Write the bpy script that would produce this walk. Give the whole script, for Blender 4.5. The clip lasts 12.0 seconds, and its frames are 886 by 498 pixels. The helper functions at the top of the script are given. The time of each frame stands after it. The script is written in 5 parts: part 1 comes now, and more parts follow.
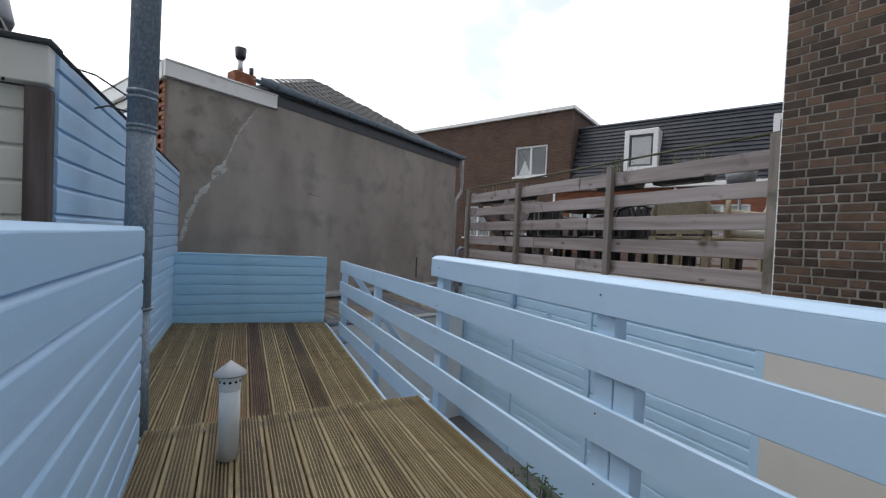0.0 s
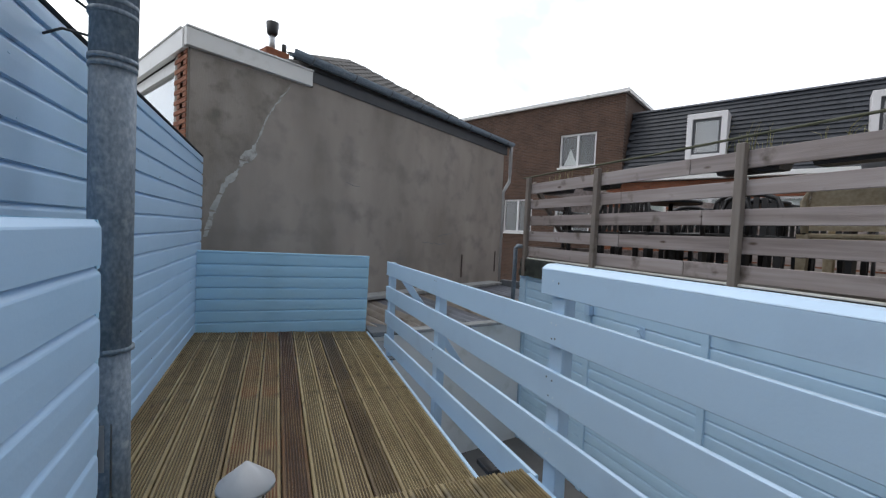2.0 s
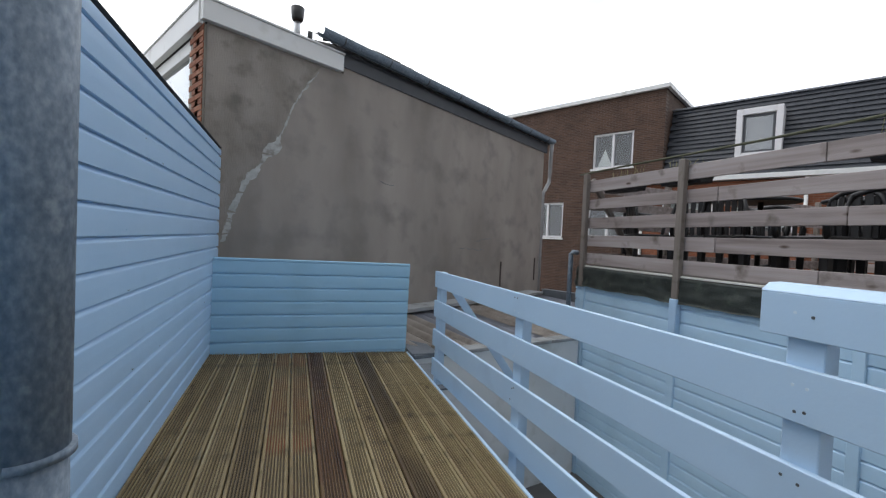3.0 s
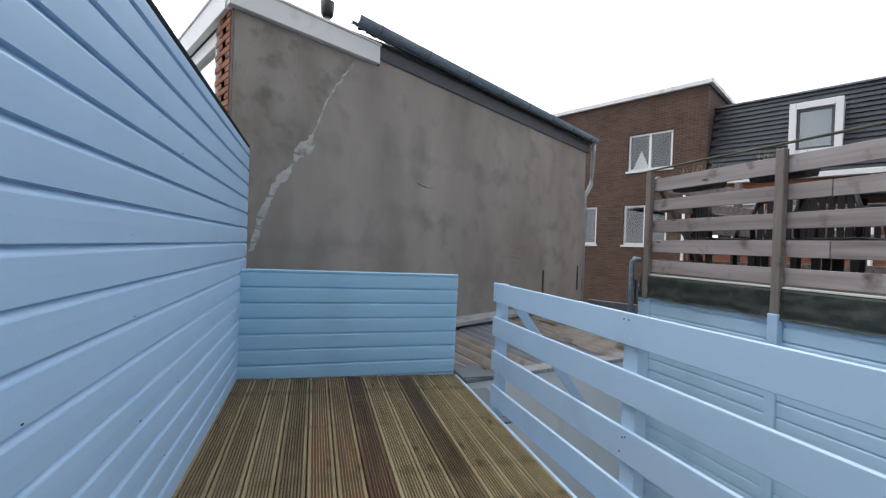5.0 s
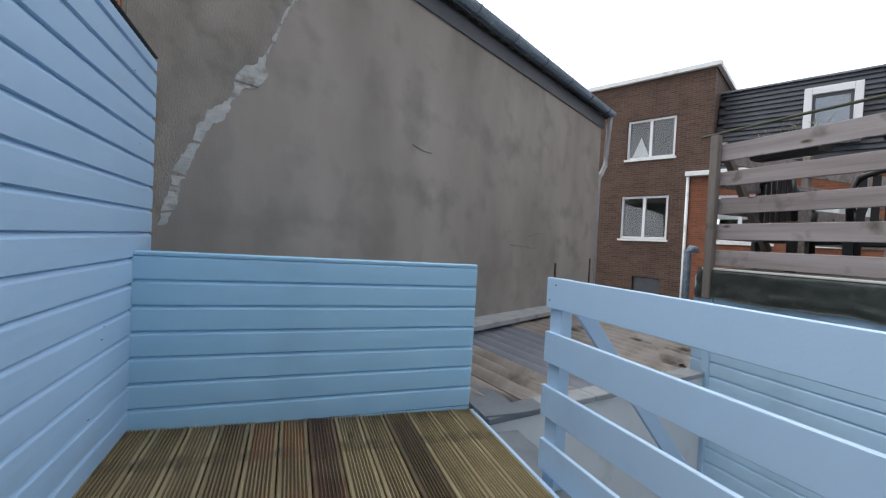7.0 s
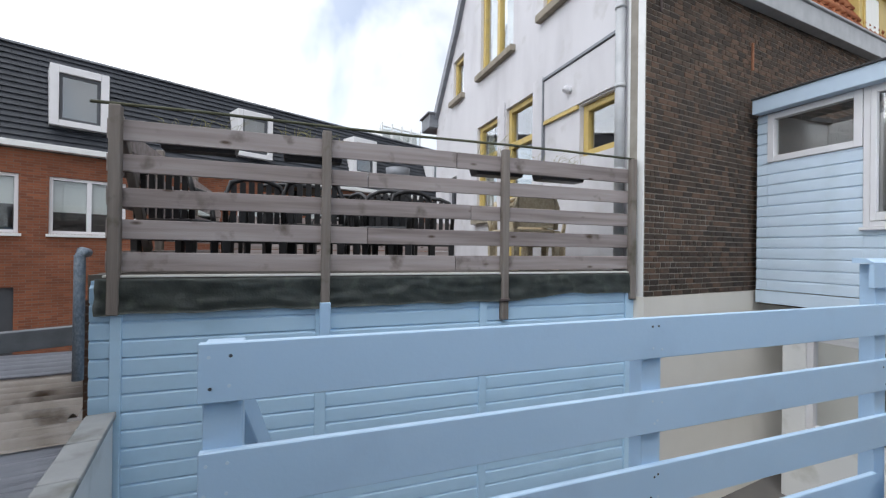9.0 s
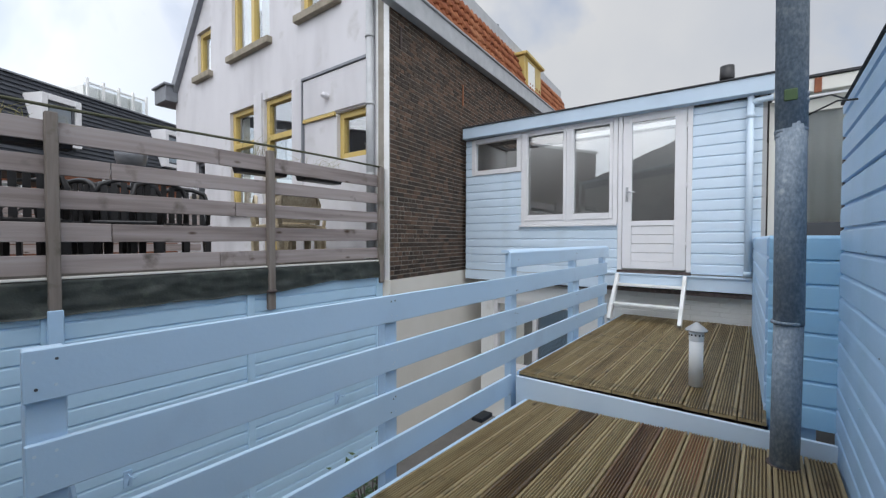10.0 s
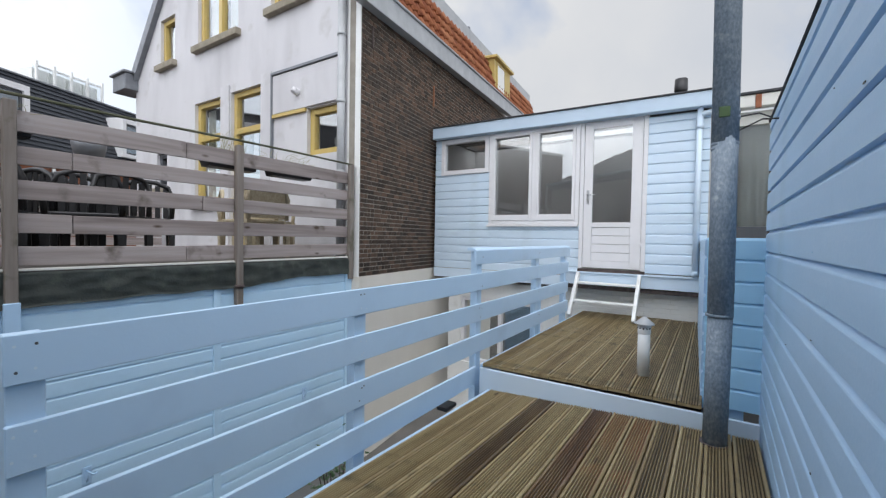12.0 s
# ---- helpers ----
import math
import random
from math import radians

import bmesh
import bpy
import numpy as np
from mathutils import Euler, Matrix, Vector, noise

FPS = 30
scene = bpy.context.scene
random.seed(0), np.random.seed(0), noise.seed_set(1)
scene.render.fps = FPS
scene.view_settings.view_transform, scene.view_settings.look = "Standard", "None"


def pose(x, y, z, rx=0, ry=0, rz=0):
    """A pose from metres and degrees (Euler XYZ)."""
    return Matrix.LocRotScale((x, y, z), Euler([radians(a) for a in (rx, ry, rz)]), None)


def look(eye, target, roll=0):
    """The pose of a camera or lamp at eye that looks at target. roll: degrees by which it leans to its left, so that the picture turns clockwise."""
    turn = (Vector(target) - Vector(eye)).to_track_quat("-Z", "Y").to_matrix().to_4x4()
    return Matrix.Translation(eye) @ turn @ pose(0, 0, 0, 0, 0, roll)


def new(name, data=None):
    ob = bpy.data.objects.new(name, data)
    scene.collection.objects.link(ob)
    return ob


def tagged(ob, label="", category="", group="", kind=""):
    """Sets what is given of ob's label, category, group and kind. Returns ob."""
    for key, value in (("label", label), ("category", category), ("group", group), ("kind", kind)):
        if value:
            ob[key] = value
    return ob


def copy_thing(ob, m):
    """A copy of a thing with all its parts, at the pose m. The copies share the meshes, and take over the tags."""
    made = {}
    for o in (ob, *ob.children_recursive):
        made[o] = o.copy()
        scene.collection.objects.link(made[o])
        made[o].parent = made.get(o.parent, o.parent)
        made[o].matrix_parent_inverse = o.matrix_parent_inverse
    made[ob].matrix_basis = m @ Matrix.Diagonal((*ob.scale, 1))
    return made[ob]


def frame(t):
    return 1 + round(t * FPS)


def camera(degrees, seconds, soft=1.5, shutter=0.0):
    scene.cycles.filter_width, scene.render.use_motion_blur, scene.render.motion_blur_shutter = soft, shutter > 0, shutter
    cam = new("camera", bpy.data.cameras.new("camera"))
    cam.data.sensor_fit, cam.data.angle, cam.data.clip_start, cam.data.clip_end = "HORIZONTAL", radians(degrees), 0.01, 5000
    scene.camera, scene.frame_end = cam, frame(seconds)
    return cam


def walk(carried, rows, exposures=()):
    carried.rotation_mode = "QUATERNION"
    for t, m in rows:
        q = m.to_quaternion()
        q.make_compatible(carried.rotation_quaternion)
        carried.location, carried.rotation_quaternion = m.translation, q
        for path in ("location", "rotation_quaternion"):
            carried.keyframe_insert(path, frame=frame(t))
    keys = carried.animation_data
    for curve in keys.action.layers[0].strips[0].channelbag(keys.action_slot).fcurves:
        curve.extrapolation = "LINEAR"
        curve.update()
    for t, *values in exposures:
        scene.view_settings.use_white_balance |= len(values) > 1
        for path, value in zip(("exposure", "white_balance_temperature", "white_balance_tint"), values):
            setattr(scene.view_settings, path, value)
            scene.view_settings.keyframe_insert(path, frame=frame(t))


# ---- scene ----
cam = camera(93.5, 12.0, soft=1.3)
PATH = [
    (0, (0.697, 0.818, 1.207), (1.591, 2.606, 1.163), 2.5),
    (0.5, (0.712, 0.832, 1.233), (1.565, 2.64, 1.175), 2.3),
    (1, (0.724, 1.002, 1.223), (1.575, 2.811, 1.153), 2.5),
    (1.5, (0.686, 1.388, 1.198), (1.513, 3.208, 1.125), 2.6),
    (2, (0.733, 1.826, 1.216), (1.506, 3.669, 1.139), 2.7),
    (2.5, (0.708, 2.307, 1.181), (1.446, 4.165, 1.122), 2.6),
    (3, (0.655, 2.669, 1.177), (1.357, 4.541, 1.125), 2.6),
    (5, (0.546, 3.263, 1.153), (1.158, 5.167, 1.136), 2.0),
    (5.5, (0.556, 3.339, 1.161), (1.138, 5.252, 1.13), 2.2),
    (6, (0.647, 3.596, 1.131), (1.222, 5.511, 1.086), 2.1),
    (6.5, (0.715, 3.981, 1.055), (1.281, 5.899, 1.017), 2.3),
    (6.7, (0.707, 4.196, 1.026), (1.292, 6.109, 0.987), 2.5),
    (8.3, (0.886, 5.671, 1.065), (2.758, 6.375, 1.055), 1.8),
    (8.5, (0.914, 5.795, 1.073), (2.882, 6.151, 1.065), 1.5),
    (9, (0.796, 6.047, 1.108), (2.674, 5.357, 1.114), 0.7),
    (9.5, (0.529, 6.332, 1.169), (2.018, 4.997, 1.139), 0.6),
    (10, (0.347, 6.453, 1.186), (1.557, 4.861, 1.136), 0.1),
    (10.5, (0.307, 6.536, 1.198), (1.458, 4.901, 1.14), 0.4),
    (11, (0.274, 6.55, 1.188), (1.392, 4.893, 1.131), 0.7),
    (11.5, (0.257, 6.54, 1.199), (1.346, 4.864, 1.134), 0.8),
    (12, (0.261, 6.554, 1.177), (1.351, 4.878, 1.122), 1.0),
]
walk(cam, [(t, look(eye, target, roll)) for t, eye, target, roll in PATH],
     exposures=[(0, 0.16, 6400, 10), (2.5, 0.27, 6400, 10), (5, 0.62, 6350, 10), (8.5, 0.70, 6350, 10), (9.5, 0.38, 6300, 10), (12, 0.52, 6350, 10)])

# ---- light: a bright cloudy sky and a soft sun behind the clouds ----
world = bpy.data.worlds.new("world")
scene.world = world
world.use_nodes = True
wt = world.node_tree
wt.nodes.clear()
sky = wt.nodes.new("ShaderNodeTexSky")
sky.sky_type = 'NISHITA'
sky.sun_disc = False
sky.sun_elevation, sky.sun_rotation = radians(60), radians(-35)
clear = wt.nodes.new("ShaderNodeBackground")
clear.inputs[1].default_value = 0.13
wt.links.new(sky.outputs[0], clear.inputs[0])
cloud_shape = wt.nodes.new("ShaderNodeTexNoise")
cloud_shape.inputs["Scale"].default_value = 2.6
cloud_shape.inputs["Detail"].default_value = 5
cloud_shape.inputs["Distortion"].default_value = 0.4
cover = wt.nodes.new("ShaderNodeValToRGB")
cover.color_ramp.elements[0].position, cover.color_ramp.elements[1].position = 0.33, 0.50
cover.color_ramp.elements[0].color = (0.38, 0.38, 0.38, 1)
wt.links.new(cloud_shape.outputs[0], cover.inputs[0])
cloud_tone = wt.nodes.new("ShaderNodeTexNoise")
cloud_tone.inputs["Scale"].default_value = 1.7
cloud_tone.inputs["Detail"].default_value = 6
tone = wt.nodes.new("ShaderNodeValToRGB")
tone.color_ramp.elements[0].position, tone.color_ramp.elements[1].position = 0.32, 0.62
tone.color_ramp.elements[0].color = (0.74, 0.79, 0.88, 1)
tone.color_ramp.elements[1].color = (1.0, 1.0, 1.0, 1)
wt.links.new(cloud_tone.outputs[0], tone.inputs[0])
clouds = wt.nodes.new("ShaderNodeBackground")
# the cloud deck is thin and bright over the far houses and thick and grey behind the shed
way = wt.nodes.new("ShaderNodeTexCoord")
split = wt.nodes.new("ShaderNodeSeparateXYZ")
wt.links.new(way.outputs["Generated"], split.inputs[0])
thick = wt.nodes.new("ShaderNodeMapRange")
thick.interpolation_type = 'SMOOTHSTEP'
thick.inputs[1].default_value, thick.inputs[2].default_value = -0.9, 0.7
thick.inputs[3].default_value, thick.inputs[4].default_value = 0.52, 1.75
wt.links.new(split.outputs["Y"], thick.inputs[0])
wt.links.new(thick.outputs[0], clouds.inputs[1])
wt.links.new(tone.outputs[0], clouds.inputs[0])
# the clouds break up beyond the white house, where the blue sky shows
side = wt.nodes.new("ShaderNodeMath")
side.operation = 'MULTIPLY_ADD'
side.inputs[1].default_value = -0.35
wt.links.new(split.outputs["Y"], side.inputs[0])
wt.links.new(split.outputs["X"], side.inputs[2])
broken = wt.nodes.new("ShaderNodeMapRange")
broken.interpolation_type = 'SMOOTHSTEP'
broken.inputs[1].default_value, broken.inputs[2].default_value = 0.85, 1.06
broken.inputs[3].default_value, broken.inputs[4].default_value = 1.0, 0.6
wt.links.new(side.outputs[0], broken.inputs[0])
amount = wt.nodes.new("ShaderNodeMath")
amount.operation = 'MULTIPLY'
wt.links.new(cover.outputs[0], amount.inputs[0])
wt.links.new(broken.outputs[0], amount.inputs[1])
both = wt.nodes.new("ShaderNodeMixShader")
wt.links.new(amount.outputs[0], both.inputs[0])
wt.links.new(clear.outputs[0], both.inputs[1])
wt.links.new(clouds.outputs[0], both.inputs[2])
world_out = wt.nodes.new("ShaderNodeOutputWorld")
wt.links.new(both.outputs[0], world_out.inputs[0])

sun = new("sun", bpy.data.lights.new("sun", "SUN"))
sun.data.energy, sun.data.angle, sun.data.color = 0.6, radians(40), (1.0, 0.97, 0.92)
sun.matrix_world = look((-3, 9, 14), (1.5, 3, 0))


# ---- materials ----
def material(name, colors, rough=0.6, scale=(8, 8, 8), fine=60.0, bump=0.15, metal=0.0, spread=0.5, per=0.0, dirt=None, dirt_scale=1.2, dirt_at=(0.52, 0.72), depth=0.004, knots=None, island=False):
    """Paint or grain in two scales: colors run along a broad noise, fine grain moves the relief, dirt is a second colour in patches."""
    m = bpy.data.materials.new(name)
    m.use_nodes = True
    n, l = m.node_tree.nodes, m.node_tree.links
    b = n["Principled BSDF"]
    b.inputs["Metallic"].default_value = metal
    co = n.new("ShaderNodeTexCoord")
    mp = n.new("ShaderNodeMapping")
    mp.inputs["Scale"].default_value = scale
    l.new(co.outputs["Object"], mp.inputs[0])
    info = n.new("ShaderNodeObjectInfo")
    if island:
        info = n.new("ShaderNodeNewGeometry")
    pick = info.outputs["Random Per Island" if island else "Random"]
    w = n.new("ShaderNodeMath")
    w.operation = 'MULTIPLY'
    w.inputs[1].default_value = 37.0
    l.new(pick, w.inputs[0])

    def noise_of(s, detail=5.0, vec=mp):
        t = n.new("ShaderNodeTexNoise")
        t.noise_dimensions = '4D'
        t.inputs["Scale"].default_value, t.inputs["Detail"].default_value = s, detail
        l.new(vec.outputs[0], t.inputs["Vector"])
        l.new(w.outputs[0], t.inputs["W"])
        return t
    broad = noise_of(1.0)
    ramp = n.new("ShaderNodeValToRGB")
    while len(ramp.color_ramp.elements) < len(colors):
        ramp.color_ramp.elements.new(0.5)
    for i, c in enumerate(colors):
        e = ramp.color_ramp.elements[i]
        e.position = 0.5 + spread * (i / max(1, len(colors) - 1) - 0.5)
        e.color = (*c, 1)
    if per:
        a = n.new("ShaderNodeMath")
        a.operation = 'MULTIPLY_ADD'
        a.inputs[1].default_value, a.inputs[2].default_value = per, -per / 2
        l.new(pick, a.inputs[0])
        s = n.new("ShaderNodeMath")
        l.new(a.outputs[0], s.inputs[0])
        l.new(broad.outputs[0], s.inputs[1])
        l.new(s.outputs[0], ramp.inputs[0])
    else:
        l.new(broad.outputs[0], ramp.inputs[0])
    col = ramp.outputs[0]
    if dirt:
        pos = n.new("ShaderNodeTexNoise")
        pos.inputs["Scale"].default_value, pos.inputs["Detail"].default_value = dirt_scale, 8
        l.new(co.outputs["Object"], pos.inputs["Vector"])
        dr = n.new("ShaderNodeValToRGB")
        dr.color_ramp.elements[0].position, dr.color_ramp.elements[1].position = dirt_at
        l.new(pos.outputs[0], dr.inputs[0])
        mix = n.new("ShaderNodeMix")
        mix.data_type = 'RGBA'
        l.new(dr.outputs[0], mix.inputs[0])
        l.new(col, mix.inputs[6])
        mix.inputs[7].default_value = (*dirt, 1)
        col = mix.outputs[2]
    if knots:
        km = n.new("ShaderNodeMapping")
        km.inputs["Scale"].default_value = knots
        shift = n.new("ShaderNodeCombineXYZ")
        l.new(w.outputs[0], shift.inputs[0])
        l.new(w.outputs[0], shift.inputs[1])
        l.new(co.outputs["Object"], km.inputs[0])
        l.new(shift.outputs[0], km.inputs["Location"])
        vor = n.new("ShaderNodeTexVoronoi")
        vor.inputs["Scale"].default_value = 1.0
        l.new(km.outputs[0], vor.inputs["Vector"])
        kr = n.new("ShaderNodeValToRGB")
        kr.color_ramp.elements[0].position, kr.color_ramp.elements[1].position = 0.05, 0.13
        kr.color_ramp.elements[0].color, kr.color_ramp.elements[1].color = (0.9, 0.9, 0.9, 1), (0, 0, 0, 1)
        l.new(vor.outputs["Distance"], kr.inputs[0])
        mk = n.new("ShaderNodeMix")
        mk.data_type = 'RGBA'
        l.new(kr.outputs[0], mk.inputs[0])
        l.new(col, mk.inputs[6])
        mk.inputs[7].default_value = (0.055, 0.030, 0.014, 1)
        col = mk.outputs[2]
    l.new(col, b.inputs["Base Color"])
    f = noise_of(fine / max(scale), 4.0)
    rr = n.new("ShaderNodeMapRange")
    rr.inputs[3].default_value, rr.inputs[4].default_value = max(0.02, rough - 0.12), min(1.0, rough + 0.12)
    l.new(f.outputs[0], rr.inputs[0])
    l.new(rr.outputs[0], b.inputs["Roughness"])
    if bump:
        bm_ = n.new("ShaderNodeBump")
        bm_.inputs["Strength"].default_value, bm_.inputs["Distance"].default_value = bump, depth
        l.new(f.outputs[0], bm_.inputs["Height"])
        l.new(bm_.outputs[0], b.inputs["Normal"])
    return m


def glass_material(name, tint=(0.9, 0.94, 0.95), ior=1.5):
    m = bpy.data.materials.new(name)
    m.use_nodes = True
    b = m.node_tree.nodes["Principled BSDF"]
    b.inputs["Base Color"].default_value = (*tint, 1)
    b.inputs["Roughness"].default_value = 0.01
    b.inputs["IOR"].default_value = ior
    b.inputs["Transmission Weight"].default_value = 1.0
    return m


BLUE = material("blue_paint", [(0.40, 0.59, 0.80), (0.445, 0.63, 0.84)], 0.42, (3, 3, 3), 90, 0.12, dirt=(0.34, 0.52, 0.68), dirt_scale=2.0, dirt_at=(0.55, 0.85))
CONCRETE = material("grey_concrete_coping", [(0.30, 0.31, 0.31), (0.42, 0.43, 0.43)], 0.85, (6, 6, 6), 160, 0.4, dirt=(0.2, 0.2, 0.18), dirt_scale=4.0, dirt_at=(0.55, 0.75))
RAIL = material("railing_blue_paint", [(0.48, 0.65, 0.825), (0.52, 0.685, 0.855)], 0.38, (3, 3, 3), 70, 0.14, dirt=(0.43, 0.57, 0.73), dirt_scale=2.6, dirt_at=(0.56, 0.85))
COURT_BLUE = material("courtyard_blue_paint", [(0.46, 0.665, 0.85), (0.50, 0.70, 0.87)], 0.42, (3, 3, 3), 90, 0.12, dirt=(0.40, 0.58, 0.73), dirt_scale=2.0, dirt_at=(0.55, 0.85))
BLUE_DEEP = material("sky_blue_paint", [(0.375, 0.64, 0.85), (0.415, 0.68, 0.88)], 0.45, (3, 3, 3), 90, 0.12, dirt=(0.34, 0.58, 0.76), dirt_scale=2.0, dirt_at=(0.55, 0.85))
PALE = material("pale_blue_paint", [(0.60, 0.72, 0.84), (0.65, 0.765, 0.875)], 0.4, (3, 3, 3), 90, 0.1, dirt=(0.52, 0.62, 0.70), dirt_scale=2.4, dirt_at=(0.58, 0.9))
WHITE = material("white_paint", [(0.74, 0.73, 0.74), (0.80, 0.79, 0.80)], 0.35, (4, 4, 4), 70, 0.08)
TRIM = material("white_trim", [(0.76, 0.77, 0.76), (0.82, 0.82, 0.80)], 0.45, (2, 2, 2), 60, 0.1, dirt=(0.55, 0.55, 0.50), dirt_scale=3.0, dirt_at=(0.58, 0.8))
CREAM = material("cream_render", [(0.70, 0.66, 0.58), (0.76, 0.72, 0.65)], 0.8, (2, 2, 2), 120, 0.3)
CREAM_BOARD = material("cream_boards", [(0.66, 0.65, 0.60), (0.72, 0.71, 0.66)], 0.5, (3, 3, 3), 90, 0.1)
DECK = material("deck_wood", [(0.085, 0.056, 0.026), (0.21, 0.150, 0.070), (0.30, 0.232, 0.118), (0.39, 0.325, 0.19)], 0.5, (26, 1.6, 26), 300, 0.35, spread=0.75, per=0.20, dirt=(0.115, 0.088, 0.042), dirt_scale=5.0, dirt_at=(0.56, 0.70), knots=(7.5, 2.4, 3.0))
DECK_RED = material("reddish_wet_deck_wood", [(0.045, 0.022, 0.010), (0.115, 0.058, 0.024), (0.22, 0.145, 0.07)], 0.35, (26, 1.6, 26), 300, 0.35, spread=0.6, dirt=(0.20, 0.145, 0.07), dirt_scale=1.6, dirt_at=(0.52, 0.66))
DECK_DARK = material("dark_wet_deck_wood", [(0.040, 0.024, 0.012), (0.085, 0.052, 0.024), (0.21, 0.15, 0.07)], 0.35, (26, 1.6, 26), 300, 0.35, spread=0.7, dirt=(0.24, 0.175, 0.085), dirt_scale=1.1, dirt_at=(0.52, 0.62))
# GROOVE and GROOVE_RED: dirt plus groove shade painted in as darker colour
GROOVE = material("dirt_and_shade_in_deck_grooves", [(0.030, 0.021, 0.010), (0.092, 0.066, 0.031)], 0.7, (26, 1.6, 26), 200, 0.3, per=0.3)
GROOVE_RED = material("dirt_and_shade_in_reddish_grooves", [(0.022, 0.010, 0.005), (0.055, 0.023, 0.009)], 0.6, (26, 1.6, 26), 200, 0.3)
GROOVE_ORANGE = material("rust_orange_in_grooves", [(0.085, 0.024, 0.007), (0.185, 0.056, 0.014)], 0.6, (26, 1.6, 26), 200, 0.3, dirt=(0.060, 0.042, 0.019), dirt_scale=1.3, dirt_at=(0.44, 0.56))
GREYWOOD = material("weathered_fence_wood", [(0.16, 0.128, 0.117), (0.30, 0.255, 0.243), (0.41, 0.365, 0.355)], 0.75, (18, 1.0, 18), 240, 0.4, spread=0.6, per=0.2, dirt=(0.09, 0.07, 0.055), dirt_scale=4.0, dirt_at=(0.6, 0.75), knots=(3.0, 2.6, 7.0))
POSTWOOD = material("weathered_post_wood", [(0.11, 0.092, 0.078), (0.20, 0.172, 0.15), (0.27, 0.24, 0.215)], 0.75, (20, 20, 1.5), 240, 0.4, spread=0.6, dirt=(0.07, 0.065, 0.035), dirt_scale=5.0, dirt_at=(0.58, 0.75))
DARKPOST = material("dark_rusty_post", [(0.033, 0.027, 0.027), (0.080, 0.057, 0.053), (0.14, 0.118, 0.112)], 0.7, (20, 20, 2), 200, 0.4)
ZINC = material("galvanised_zinc", [(0.135, 0.175, 0.22), (0.205, 0.25, 0.30), (0.30, 0.35, 0.40)], 0.6, (85, 85, 50), 160, 0.15, metal=0.12, spread=0.4, dirt=(0.42, 0.46, 0.49), dirt_scale=14.0, dirt_at=(0.62, 0.75))
GREYZINC = material("gutter_zinc", [(0.16, 0.17, 0.19), (0.24, 0.25, 0.27)], 0.5, (6, 6, 6), 120, 0.12, metal=0.4)
LEAD = material("lead_flashing", [(0.13, 0.145, 0.16), (0.24, 0.26, 0.28)], 0.55, (5, 5, 5), 60, 0.3, metal=0.2)
RENDER = material("grey_cement_render", [(0.250, 0.222, 0.197), (0.345, 0.308, 0.276), (0.425, 0.382, 0.345)], 0.9, (1.4, 1.4, 0.5), 160, 0.6, spread=0.45, dirt=(0.235, 0.217, 0.20), dirt_scale=2.4, dirt_at=(0.50, 0.74))
OLD_RENDER = material("old_dark_render", [(0.215, 0.193, 0.170), (0.305, 0.274, 0.243), (0.385, 0.347, 0.312)], 0.95, (3.2, 3.2, 1.6), 110, 0.9, spread=0.5, dirt=(0.19, 0.175, 0.155), dirt_scale=5.0, dirt_at=(0.50, 0.72), depth=0.008)
REPAIR = material("pale_mortar_repair", [(0.36, 0.37, 0.36), (0.56, 0.565, 0.55)], 0.9, (14, 14, 14), 160, 0.6, dirt=(0.27, 0.25, 0.23), dirt_scale=9.0, dirt_at=(0.52, 0.66))
BRICK = material("dark_brown_brick", [(0.028, 0.018, 0.012), (0.060, 0.038, 0.026), (0.125, 0.074, 0.047)], 0.85, (9, 9, 9), 220, 0.7, spread=0.6, per=0.6, dirt=(0.026, 0.020, 0.016), dirt_scale=1.3, dirt_at=(0.58, 0.78))
MORTAR = material("grey_mortar", [(0.22, 0.20, 0.17), (0.36, 0.33, 0.285)], 0.95, (6, 6, 6), 200, 0.5)
FASCIA = material("grey_blue_fascia_paint", [(0.47, 0.58, 0.70), (0.52, 0.63, 0.74)], 0.45, (3, 3, 3), 90, 0.1, dirt=(0.42, 0.51, 0.61), dirt_scale=2.4, dirt_at=(0.58, 0.9))
REDBRICK = material("red_brick", [(0.18, 0.06, 0.03), (0.27, 0.10, 0.05), (0.34, 0.15, 0.08)], 0.85, (9, 9, 9), 220, 0.6, spread=0.5, per=0.35)
PLASTER = material("white_facade_plaster", [(0.50, 0.49, 0.51), (0.62, 0.61, 0.63), (0.66, 0.65, 0.67)], 0.85, (1.6, 1.6, 0.5), 120, 0.4, dirt=(0.44, 0.425, 0.41), dirt_scale=3.0, dirt_at=(0.60, 0.85))
YELLOW = material("ochre_yellow_paint", [(0.50, 0.365, 0.105), (0.58, 0.435, 0.15)], 0.45, (5, 5, 5), 90, 0.1, dirt=(0.42, 0.32, 0.13), dirt_scale=5.0, dirt_at=(0.55, 0.8))
STONE = material("stone_sill", [(0.20, 0.175, 0.13), (0.34, 0.30, 0.24)], 0.85, (8, 8, 8), 150, 0.5)
ORANGE = material("orange_pantiles", [(0.22, 0.062, 0.026), (0.35, 0.115, 0.045), (0.44, 0.18, 0.085)], 0.8, (5, 5, 5), 90, 0.3, per=0.4, island=True)
SLATE = material("dark_slate_tiles", [(0.022, 0.026, 0.034), (0.040, 0.045, 0.056)], 0.5, (4, 4, 4), 60, 0.2)
DARKROOF = material("dark_roof_tiles", [(0.035, 0.033, 0.032), (0.075, 0.07, 0.065)], 0.75, (5, 5, 5), 90, 0.3)
BITUMEN = material("bitumen_felt", [(0.03, 0.032, 0.034), (0.06, 0.062, 0.066)], 0.85, (4, 4, 4), 200, 0.4)
